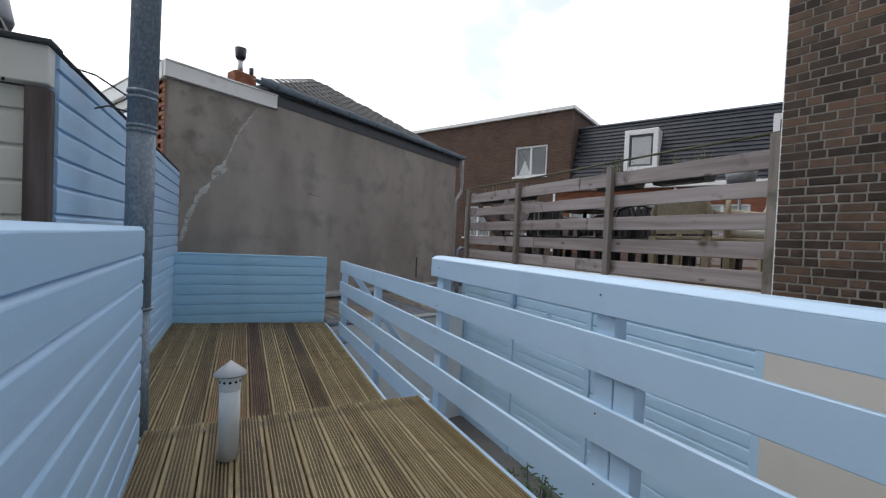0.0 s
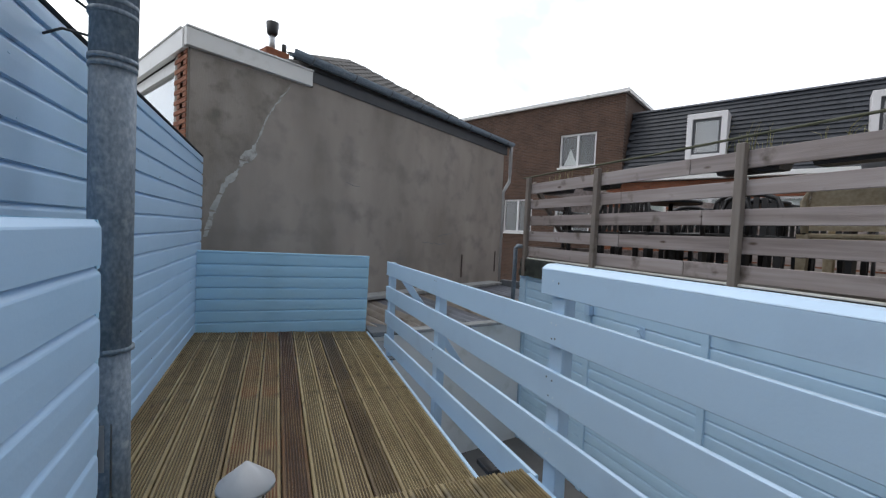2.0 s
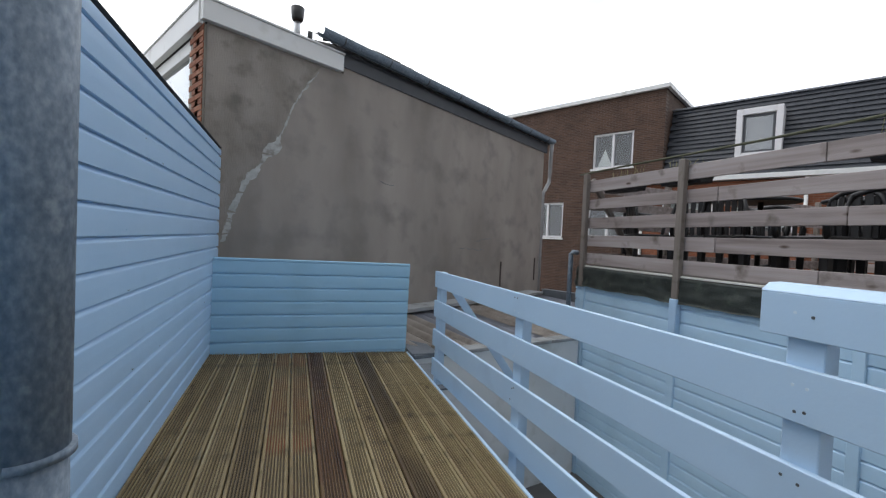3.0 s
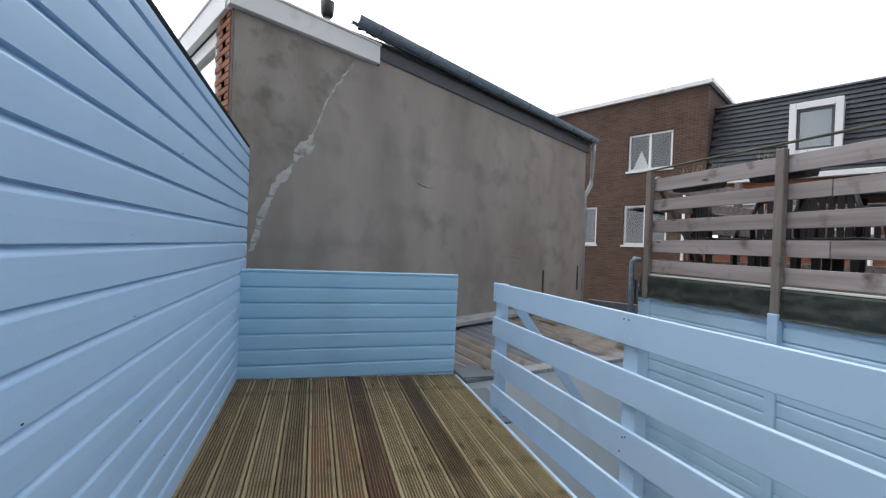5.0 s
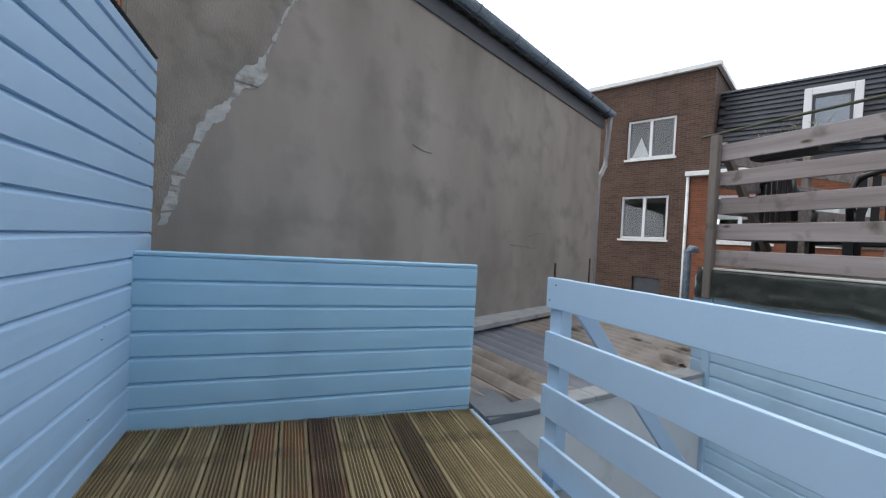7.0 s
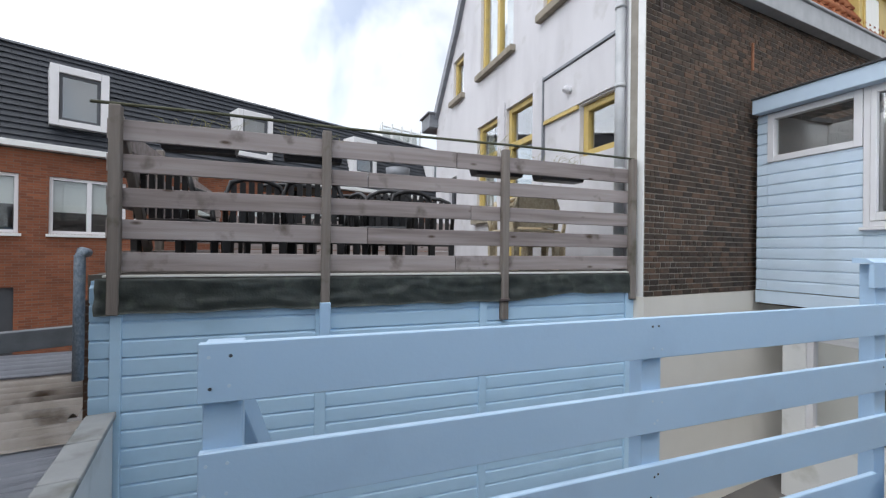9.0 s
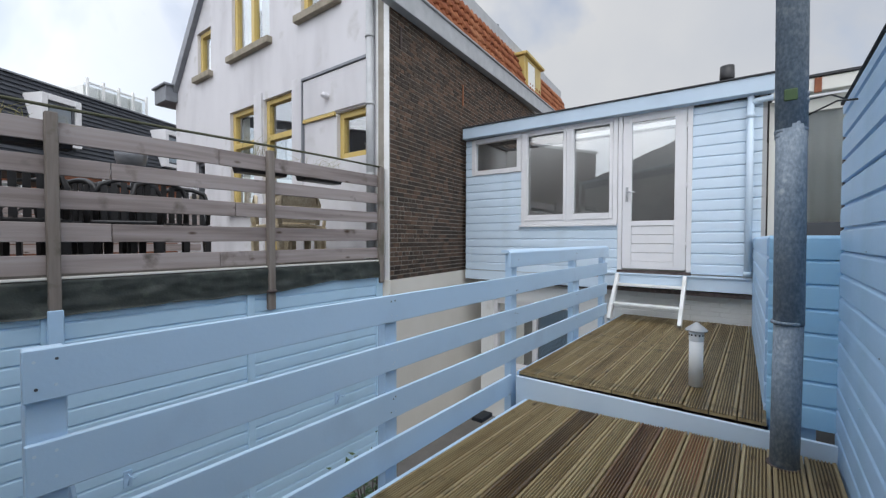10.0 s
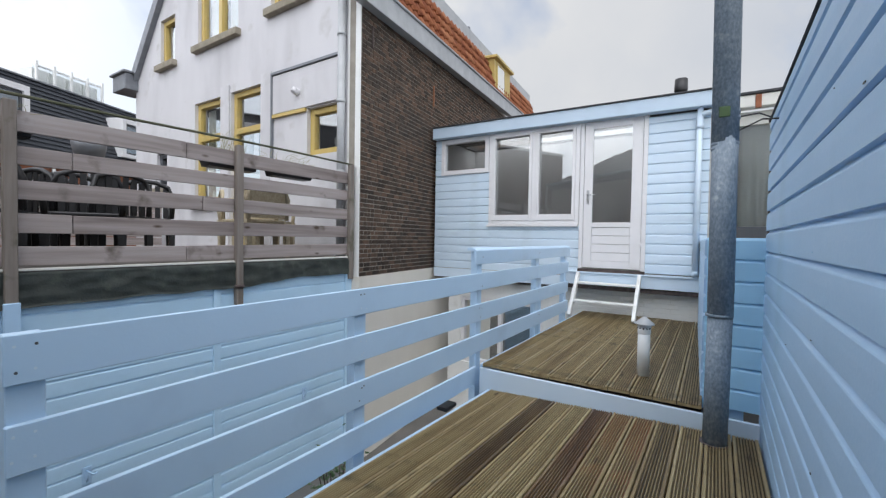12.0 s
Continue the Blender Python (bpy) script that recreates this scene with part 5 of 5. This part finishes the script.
for i in range(steps):
    if rng.random() < 0.93:
        bm.faces.new((left_[i], right_[i], right_[i + 1], left_[i + 1]))
bmesh.ops.delete(bm, geom=[v_ for v_ in bm.verts if not v_.link_faces], context='VERTS')
bmesh.ops.solidify(bm, geom=list(bm.faces), thickness=0.008)
part("crack_repair", bm, REPAIR, gable, "pale mortar smeared along a diagonal crack")
bm = bmesh.new()
edge_in, edge_out = [], []
for i in range(61):
    z = 0.95 + i * 2.25 / 60
    edge_out.append(bm.verts.new((bend(z) - 0.01 + 0.03 * noise.noise((z * 5.0, 7.0, 0)), -0.003, z)))
    edge_in.append(bm.verts.new((0.004, -0.003, z)))
for i in range(60):
    bm.faces.new((edge_in[i], edge_out[i], edge_out[i + 1], edge_in[i + 1]))
part("old_render_coat", bm, OLD_RENDER, gable, "older, darker and rougher render beside the crack")
for u0, z0, n_ in ((4.05, 1.02, 9), (2.25, 1.93, 4), (4.5, 1.15, 6)):
    bm = bmesh.new()
    pts_ = [(u0 + k * 0.09, -0.0025, z0 + 0.045 * noise.noise((k * 0.9, u0, 1.0)) + 0.02 * k * (0.6 if u0 > 4.4 else -0.2)) for k in range(n_)]
    tube(bm, pts_, [0.0035 + 0.002 * (k % 2) for k in range(n_)], 5)
    part("hairline_crack", bm, GREYZINC, gable, "fine crack in the render")
for uu, z in ((5.32, 0.57), (6.60, 0.64)):
    bm = bmesh.new()
    box(bm, (uu - 0.015, -0.02, z - 0.28), (uu + 0.015, -0.004, z + 0.20), 0.003)
    part("wall_anchor", bm, DARKPOST, gable, "dark iron wall anchor")
# red brick corner
corner = part("brick_corner", boxes(((-0.02, 0.01, GROUND_Z), (-0.002, 0.42, 3.20))), MORTAR, gable, "reddish brick corner")
bme = mesh_of("brick", boxes(((-0.010, 0.0, 0.0), (0.0, 0.20, 0.052)), bev=0.002), REDBRICK)
for r in range(26):
    z = 1.62 + r * 0.0615
    for c in range(2):
        part("brick", bme, REDBRICK, corner, "", Matrix.Translation((-0.021, 0.012 + c * 0.205 - (0.10 if r % 2 and c else 0.0), z)))

# ---- row of houses behind ----
HP = pose(11.076, 15.209, -0.095, 0, 0, -63.85) @ Matrix.Scale(0.982, 4)   # own x along the facades, -y towards the terrace
tower = thing("brown_brick_house", "brown brick house with white windows and a white roof trim", "house", HP)
t_holes = [(-0.02, 4.12, 1.44, 5.40), (-0.10, 1.52, 1.34, 2.92), (0.38, GROUND_Z + 0.05, 1.22, 0.30), (-2.5, 1.52, -1.1, 2.92)]
part("facade_wall", wall_with_holes([(-6.0, GROUND_Z), (2.42, GROUND_Z), (2.42, 6.62), (-6.0, 6.62)], t_holes, 0.0, 0.25), BROWNWALL, tower, "brown brick facade")
part("side_wall", boxes(((2.22, 0.25, 3.3), (2.42, 6.0, 6.62))), wall_brick_material("brown_side_brick", [(0.125, 0.070, 0.046), (0.075, 0.042, 0.030)], (0.16, 0.125, 0.105), "Y"), tower, "brown brick side")
part("roof_trim", boxes(((-6.1, -0.14, 6.62), (2.56, -0.02, 6.76)), ((2.44, -0.02, 6.62), (2.56, 6.0, 6.76)), bev=0.008), TRIM, tower, "white roof trim")
part("roof", boxes(((-6.0, -0.02, 6.63), (2.43, 6.0, 6.72))), BITUMEN, tower)
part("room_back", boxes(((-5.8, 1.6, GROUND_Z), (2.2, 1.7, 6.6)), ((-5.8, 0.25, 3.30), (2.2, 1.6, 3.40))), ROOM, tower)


def row_window(house, x0, z0, x1, z1, bars, blind=0.0, curtain=False):
    w = part("window", boxes(((x0 + 0.003, 0.06, z0 + 0.003), (x0 + 0.075, 0.16, z1 - 0.003)), ((x1 - 0.075, 0.06, z0 + 0.003), (x1 - 0.003, 0.16, z1 - 0.003)), ((x0 + 0.075, 0.06, z1 - 0.075), (x1 - 0.075, 0.16, z1 - 0.003)), ((x0 + 0.075, 0.06, z0 + 0.003), (x1 - 0.075, 0.16, z0 + 0.075)), bev=0.004), WHITE, house, "white window frame")
    for b_ in bars:
        part("mullion", boxes(((b_ - 0.045, 0.055, z0 + 0.075), (b_ + 0.045, 0.16, z1 - 0.075)), bev=0.004), WHITE, w)
    pane = part("pane", boxes(((x0 + 0.07, 0.11, z0 + 0.07), (x1 - 0.07, 0.116, z1 - 0.07))), PANE, w)
    pane.visible_shadow = False
    part("sill", boxes(((x0 - 0.05, -0.06, z0 - 0.07), (x1 + 0.05, 0.06, z0 - 0.004)), bev=0.004), TRIM, w)
    if blind:
        part("blind", boxes(((x0 + 0.08, 0.20, z1 - 0.08 - blind * (z1 - z0)), (x1 - 0.08, 0.21, z1 - 0.08))), CURTAIN, w, "half-lowered white blind")


row_window(tower, *t_holes[0], (0.71,))
row_window(tower, *t_holes[1], (0.62,))
row_window(tower, *t_holes[3], (-1.8,))
bm = bmesh.new()
v = [bm.verts.new(p) for p in ((0.10, 0.22, 4.24), (0.62, 0.24, 4.24), (0.37, 0.20, 4.86), (0.36, 0.30, 4.24), (0.52, 0.17, 4.40))]
for f in ((0, 1, 2), (0, 3, 2), (1, 3, 2), (0, 1, 3)):
    bm.faces.new([v[i] for i in f])
part("folded_paper_star", bm, CURTAIN, tower, "white folded ornament behind the window")
part("door", boxes(((0.40, 0.08, GROUND_Z + 0.06), (1.20, 0.13, 0.29)), bev=0.006), DARKGREY, tower, "dark grey door")
bm = bmesh.new()
tube(bm, [(1.86, -0.06, 3.45), (1.86, -0.06, GROUND_Z)], 0.045, 12)
part("downpipe", bm, TRIM, tower, "pale downpipe")

row = thing("mansard_terrace_houses", "row of orange brick houses with a dark slate mansard roof", "house", HP)
END = 20.5
openings = []
for k in range(4):
    b0 = 2.46 + k * 4.25
    openings += [(b0, 1.50, b0 + 1.48, 2.86), (b0 + 1.98, 1.50, b0 + 3.45, 2.86), (b0 - 0.08, GROUND_Z + 0.05, b0 + 1.42, 0.27)]
part("facade_wall", wall_with_holes([(2.43, GROUND_Z), (END, GROUND_Z), (END, 3.42), (2.43, 3.42)], [(max(o[0], 2.45), *o[1:]) for o in openings], 0.01, 0.26), ORANGEWALL, row, "orange brick facade")
part("facade_pier", boxes(((1.92, -0.012, GROUND_Z), (2.425, -0.003, 3.40))), ORANGEWALL, row, "orange brick pier beside the downpipe")
part("room_back", boxes(((2.45, 1.6, GROUND_Z), (END, 1.7, 3.4)), ((2.45, 0.3, 3.36), (END, 1.6, 3.41))), ROOM, row)
part("eave_trim", boxes(((1.80, -0.20, 3.44), (END, 0.02, 3.58)), bev=0.008), TRIM, row, "white eave gutter board")
for i, o in enumerate(openings):
    o = (max(o[0], 2.45), *o[1:])
    if i % 3 == 2:
        dr_ = part("front_door", boxes(((o[0] + 0.003, 0.10, o[1]), (o[0] + 0.09, 0.2, o[3] - 0.003)), ((o[0] + 0.78, 0.10, o[1]), (o[0] + 0.87, 0.2, o[3] - 0.003)), *[((o[0] + 0.09, 0.10, o[1] + 0.1 + k * 0.32), (o[0] + 0.78, 0.2, o[1] + 0.24 + k * 0.32)) for k in range(6)], bev=0.004), WHITE, row, "white door with bands of glass")
        part("side_panel", boxes(((o[0] + 0.88, 0.12, o[1]), (o[2] - 0.003, 0.18, o[3] - 0.003))), DARKGREY, dr_, "dark side panel")
        part("door_glass", boxes(((o[0] + 0.08, 0.215, o[1]), (o[0] + 0.79, 0.22, o[3] - 0.01))), DARKGREY, dr_)
    else:
        row_window(row, *o, ((o[0] + o[2]) / 2,), 0.45 if i % 3 == 0 else 0.55)
for k in range(1, 4):
    bm = bmesh.new()
    tube(bm, [(1.86 + k * 4.25, -0.05, 3.45), (1.86 + k * 4.25, -0.05, GROUND_Z)], 0.045, 12)
    part("downpipe", bm, TRIM, row)
# slate courses: overlapping rows up the mansard slope
bm = bmesh.new()
top_d, top_z = 0.85, 6.05
for r in range(17):
    s0, s1 = r / 17, (r + 1.25) / 17
    y0, z0 = -0.04 + top_d * s0, 3.58 + (top_z - 3.58) * s0
    y1, z1 = -0.02 + top_d * s1, 3.58 + (top_z - 3.58) * s1
    nn = 60
    xs0 = [2.44 + (END - 2.44) * i / nn for i in range(nn + 1)]
    for i in range(nn):
        g = 0.006
        xa, xb = xs0[i] + g * 0 + (0.15 if r % 2 else 0.0), xs0[i + 1] - g + (0.15 if r % 2 else 0.0)
        xb = min(xb, END)
        j = random.uniform(0, 0.006)
        vs = [bm.verts.new(p) for p in ((xa, y0 - 0.03 - j, z0), (xb, y0 - 0.03 - j, z0), (xb, y1, z1), (xa, y1, z1), (xa, y0, z0 - 0.004), (xb, y0, z0 - 0.004))]
        bm.faces.new(vs[:4])
        bm.faces.new((vs[0], vs[4], vs[5], vs[1]))
sl_ = part("slate_roofing", bm, SLATE, row, "dark slate courses")
sl_["kind"] = "stuff"
bm = bmesh.new()
prism(bm, [(0.0, 3.43), (0.0, 3.58), (0.86, 6.03), (6.0, 6.03), (6.0, 3.43)], END - 2.44, pose(END, 0, 0, 0, 0, 90))
part("roof_body", bm, SLATE, row)
part("ridge_trim", boxes(((2.44, 0.74, 6.03), (END, 1.0, 6.085)), bev=0.006), GREYZINC, row, "thin roof edge trim")
for k in range(4):
    x0 = 4.42 + k * 4.2
    dw = part("dormer", boxes(((x0, -0.10, 4.08), (x0 + 0.16, 0.75, 5.52)), ((x0 + 0.94, -0.10, 4.08), (x0 + 1.10, 0.75, 5.52)), ((x0 + 0.16, -0.10, 5.34), (x0 + 0.94, 0.75, 5.52)), ((x0 + 0.16, -0.10, 4.08), (x0 + 0.94, 0.40, 4.22)), bev=0.008), WHITE, row, "white box dormer window")
    part("sash", boxes(((x0 + 0.165, -0.04, 4.225), (x0 + 0.23, 0.02, 5.335)), ((x0 + 0.87, -0.04, 4.225), (x0 + 0.935, 0.02, 5.335)), ((x0 + 0.23, -0.04, 5.27), (x0 + 0.87, 0.02, 5.335)), ((x0 + 0.23, -0.04, 4.225), (x0 + 0.87, 0.02, 4.29)), bev=0.004), DARKGREY, dw, "grey sash")
    pane = part("pane", boxes(((x0 + 0.22, -0.01, 4.28), (x0 + 0.88, -0.004, 5.28))), GLASS, dw)
    pane.visible_shadow = False
    part("inside", boxes(((x0 + 0.17, 0.10, 4.23), (x0 + 0.93, 0.11, 5.33))), ROOM, dw)

# ---- neighbour's front beside the shed: curtain window over the low parapet ----
nb = thing("neighbour_front", "neighbour's cream front with a curtained window behind the parapet", "house", pose(0, 0, 0))
part("front_wall", boxes(((-3.6, 0.05, -0.4), (0.28, 0.20, 0.98)), ((-3.6, 0.05, 2.62), (0.28, 0.20, 2.78)), ((0.20, 0.05, 0.98), (0.28, 0.20, 2.62)), ((-3.6, 0.05, 0.98), (-1.35, 0.20, 2.62))), CREAM_BOARD, nb, "cream front")
part("dark_panel", boxes(((-1.35, 0.08, 0.98), (0.195, 0.16, 1.38)), bev=0.004), DARKGREY, nb, "dark panel under the glass")
fr = part("window_post", boxes(((0.10, 0.13, 1.385), (0.195, 0.19, 2.615)), bev=0.004), DARKGREY, nb, "dark window post")
part("window_post", boxes(((-1.35, 0.13, 1.385), (-1.29, 0.19, 2.615)), bev=0.004), DARKGREY, nb)
pane = part("pane", boxes(((-1.29, 0.15, 1.385), (0.10, 0.156, 2.615))), CLEAR, fr)
pane.visible_shadow = False
bm = bmesh.new()
prev = None
for i in range(61):
    x = -1.30 + i * 1.48 / 60
    y = 0.095 + 0.018 * math.sin(i * 1.05)
    cur = bm.verts.new((x, y, 1.36)), bm.verts.new((x, y, 2.64))
    if prev:
        bm.faces.new((prev[0], cur[0], cur[1], prev[1])).smooth = True
    prev = cur
bmesh.ops.solidify(bm, geom=list(bm.faces), thickness=0.004)
part("curtain", bm, CURTAIN, nb, "hanging white curtain")
part("back_wall", boxes(((-3.6, -2.0, -0.4), (0.28, -1.9, 2.78)), ((-3.6, -1.9, 2.70), (0.28, 0.05, 2.78))), ROOM, nb)
part("gutter_board", boxes(((-3.6, 0.205, 2.80), (0.27, 0.34, 2.95)), bev=0.01), CREAM_BOARD, nb, "cream gutter board")
part("felt_edge", boxes(((-3.6, 0.02, 2.952), (0.30, 0.36, 2.985)), bev=0.005), BITUMEN, nb, "dark felt edge")
part("rusty_bracket", boxes(((-0.16, 0.342, 2.78), (-0.10, 0.36, 2.94)), bev=0.003), REDBRICK, nb, "rusty bracket")
# added wall, hidden from the camera, that keeps sky light off the railing
solid("wall_left_low", boxes(((-1.7, 0.4, -0.4), (-1.6, 3.1, 3.3))), CREAM, "unseen plain wall added to shade the railing", "wall", kind="structure")
solid("neighbour_roof_floor", boxes(((-3.2, 0.2, -0.45), (0.05, 3.3, -0.38))), BITUMEN, "dark felt roof beside the parapet", "roof", kind="structure")

# chimney of the neighbouring shed with a cord
chim = thing("metal_chimney", "round zinc chimney with a wide cowl on the neighbouring roof", "chimney", pose(-1.0, 5.0, 1.90))
bm = bmesh.new()
tube(bm, [(0, 0, 0), (0, 0, 0.50)], 0.125, 20)
part("base", bm, DARKPOST, chim, "dark flue base")
bm = bmesh.new()
tube(bm, [(0, 0, 0.48), (0, 0, 0.74)], 0.135, 20)
part("pipe", bm, ZINC, chim)
bm = bmesh.new()
tube(bm, [(0, 0, 0.72), (0, 0, 0.76), (0, 0, 1.05)], [0.19, 0.205, 0.15], 20)
part("cowl", bm, GREYZINC, chim, "wide metal cowl")
cord = bmesh.new()
tube(cord, [(-0.88, 4.88, 2.70), (-0.60, 4.3, 2.42), (-0.33, 3.7, 2.10), (-0.20, 3.24, 1.915)], 0.006, 6)
tube(cord, [(-0.20, 3.24, 1.91), (-0.22, 3.17, 1.85), (-0.19, 3.165, 1.80), (-0.16, 3.17, 1.85), (-0.20, 3.17, 1.90), (-0.14, 3.17, 1.86), (-0.17, 3.165, 1.78)], 0.005, 6)
solid("cord", cord, CORD, "dark cord tied from the chimney to the fascia corner", "cord")
for za, ya, zb in ((1.90, 3.30, 1.93), (1.82, 3.75, 1.83)):
    bm = bmesh.new()
    tube(bm, [(-0.05, ya, zb + 0.0), (0.06, (ya + 3.62) / 2, (za + zb) / 2 + 0.03), (0.165, 3.61, za)], 0.0045, 8)
    tube(bm, [(-0.045, ya, zb - 0.012), (-0.045, ya, zb + 0.012)], 0.012, 8)
    solid("pipe_stay", bm, CORD, "dark wire stay between the wall and the zinc pipe", "stay", group="stays of the pipe")

# glazed stair tower far behind the white house
gt = thing("glass_tower", "pale glazed tower of a distant building", "building", pose(19.5, 2.2, GROUND_Z, 0, 0, -70))
part("core", boxes(((0.06, 0.3, 0), (2.2, 2.2, 8.6))), CURTAIN, gt, "pale core")
for i in range(5):
    part("post", boxes(((i * 0.54, 0, 0), (i * 0.54 + 0.06, 0.08, 8.8))), TRIM, gt)
for k in range(13):
    part("rail", boxes(((0.0, 0.082, k * 0.72), (2.22, 0.14, k * 0.72 + 0.05))), TRIM, gt)
pane = part("pane", boxes(((0.0, 0.16, 0), (2.22, 0.166, 8.7))), GLASS, gt)
pane.visible_shadow = False

# hanging lamp over the terrace
lamp = thing("terrace_lamp", "grey conical garden lamp on a post on the terrace", "lamp", pose(7.39, 4.42, 0.90))
bm = bmesh.new()
tube(bm, [(0, 0, 0), (0, 0, 1.45)], 0.02, 10)
part("post", bm, GREYZINC, lamp)
bm = bmesh.new()
tube(bm, [(0, 0, 1.28), (0, 0, 1.42), (0, 0, 1.52)], [0.16, 0.19, 0.20], 16)
part("shade", bm, GREYZINC, lamp, "grey metal shade")

# shed flue and its white downpipe
flue = thing("roof_flue", "black roof flue on the blue shed", "flue", pose(0.77, -1.0, 3.0))
bm = bmesh.new()
tube(bm, [(0, 0, 0), (0, 0, 0.55)], 0.075, 16)
part("pipe", bm, BLACK, flue)
bm = bmesh.new()
tube(bm, [(0, 0, 0.50), (0, 0, 0.55), (0, 0, 0.72)], [0.08, 0.095, 0.09], 16)
part("cap", bm, BLACK, flue)
dp = thing("white_downpipe", "pale painted downpipe on the shed front", "pipe")
bm = bmesh.new()
tube(bm, [(0.455, 0.42, 2.97), (0.455, 0.42, 0.735)], 0.035, 14)
part("pipe", bm, PALE, dp)
bm = bmesh.new()
tube(bm, [(0.25, 0.42, 2.79), (0.40, 0.42, 2.78), (0.455, 0.42, 2.75)], 0.032, 14)
part("branch", bm, PALE, dp)
for z in (2.62, 0.775):
    bm = bmesh.new()
    tube(bm, [(0.455, 0.42, z - 0.03), (0.455, 0.42, z + 0.03)], 0.043, 14)
    part("socket", bm, PALE, dp)

# shrub in the courtyard
shrub = thing("shrub", "leafy green shrub growing in the courtyard below", "plant", pose(3.22, 3.80, GROUND_Z - 0.05))
bm = bmesh.new()
rng = random.Random(8)
twigs = []
for i in range(9):
    a = i * 0.7
    tip = Vector((0.30 * math.cos(a) * rng.uniform(0.4, 1), 0.30 * math.sin(a) * rng.uniform(0.4, 1), rng.uniform(0.85, 1.22)))
    twigs.append(tip)
    tube(bm, [(0, 0, 0), tip * 0.5 + Vector((0, 0, 0.05)), tip], [0.014, 0.009, 0.004], 6)
part("stems", bm, DARKPOST, shrub)
bm = bmesh.new()
for tip in twigs:
    for k in range(22):
        c = tip * rng.uniform(0.5, 1.08) + Vector((rng.gauss(0, 0.05), rng.gauss(0, 0.05), rng.gauss(0, 0.05)))
        a, s = rng.uniform(0, 6.28), rng.uniform(0.04, 0.068)
        d = Vector((math.cos(a), math.sin(a), rng.uniform(-0.2, 0.6))).normalized()
        e = d.cross(Vector((0, 0, 1))).normalized() * s * 0.42
        up = Vector((0, 0, 0.006))
        v = [bm.verts.new(p) for p in (c, c + d * s * 0.5 + e - up, c + d * s * 1.25, c + d * s * 0.5 - e - up, c + d * s * 0.55 + up)]
        for f in ((0, 1, 4), (1, 2, 4), (2, 3, 4), (3, 0, 4)):
            bm.faces.new([v[i] for i in f])
part("leaves", bm, LEAF, shrub, "dark green leaves")

# ---- bricks of the flank wall, last ----
CH, BL = 0.0625, 0.160
flank_rng = random.Random(3)
variants = []
for ln in (BL - 0.012, BL / 2 - 0.012):
    group_ = []
    for k in range(3):
        bm = bmesh.new()
        box(bm, (0, -0.004, 0), (ln, 0.008, CH - 0.012), 0.004)
        for v in bm.verts:
            v.co += Vector((flank_rng.uniform(-1, 1) * 0.002, flank_rng.uniform(-1, 1) * 0.0015, flank_rng.uniform(-1, 1) * 0.002))
        group_.append(mesh_of("brick", bm, BRICK))
    variants.append(group_)
rest = bmesh.new()
count = 0
course = 0
z = 0.635
while z < 4.42:
    x = -0.0
    first = True
    while x < 10.2:
        kind_ = 1 if first and course % 2 else (0 if flank_rng.random() < (0.75 if course % 2 == 0 else 0.35) else 1)
        ln = (BL, BL / 2)[kind_] + 0.0
        near = x < 1.2 and z < 1.75
        if near and count < 300:
            me = variants[kind_][flank_rng.randrange(3)]
            stretch = flank_rng.uniform(0.84, 1.22)
            part("brick", me, BRICK, flank, "", Matrix.Translation((x, 0.004 - flank_rng.uniform(0, 0.003), z)) @ Matrix.Diagonal((stretch, 1, 1, 1)))
            ln *= stretch
            count += 1
        else:
            ln *= flank_rng.uniform(0.84, 1.22)
            q = flank_rng.uniform(-0.003, 0.001)
            vs = [rest.verts.new(p) for p in ((x, q, z), (x + ln - 0.012, q, z), (x + ln - 0.012, q, z + CH - 0.012), (x, q, z + CH - 0.012), (x, 0.008, z), (x + ln - 0.012, 0.008, z), (x + ln - 0.012, 0.008, z + CH - 0.012), (x, 0.008, z + CH - 0.012))]
            for f in ((0, 1, 2, 3), (0, 4, 5, 1), (1, 5, 6, 2), (2, 6, 7, 3), (3, 7, 4, 0)):
                rest.faces.new([vs[i] for i in f])
        x += ln
        first = False
    z += CH
    course += 1
BRICK_MASS = material("dark_brown_brick_mass", [(0.028, 0.018, 0.012), (0.062, 0.040, 0.027), (0.130, 0.076, 0.048)], 0.85, (7, 7, 7), 220, 0.7, spread=0.6, per=0.6, island=True, dirt=(0.026, 0.020, 0.016), dirt_scale=0.9, dirt_at=(0.56, 0.78))
rb = part("brick_courses", rest, BRICK_MASS, flank)
rb["kind"] = "stuff"
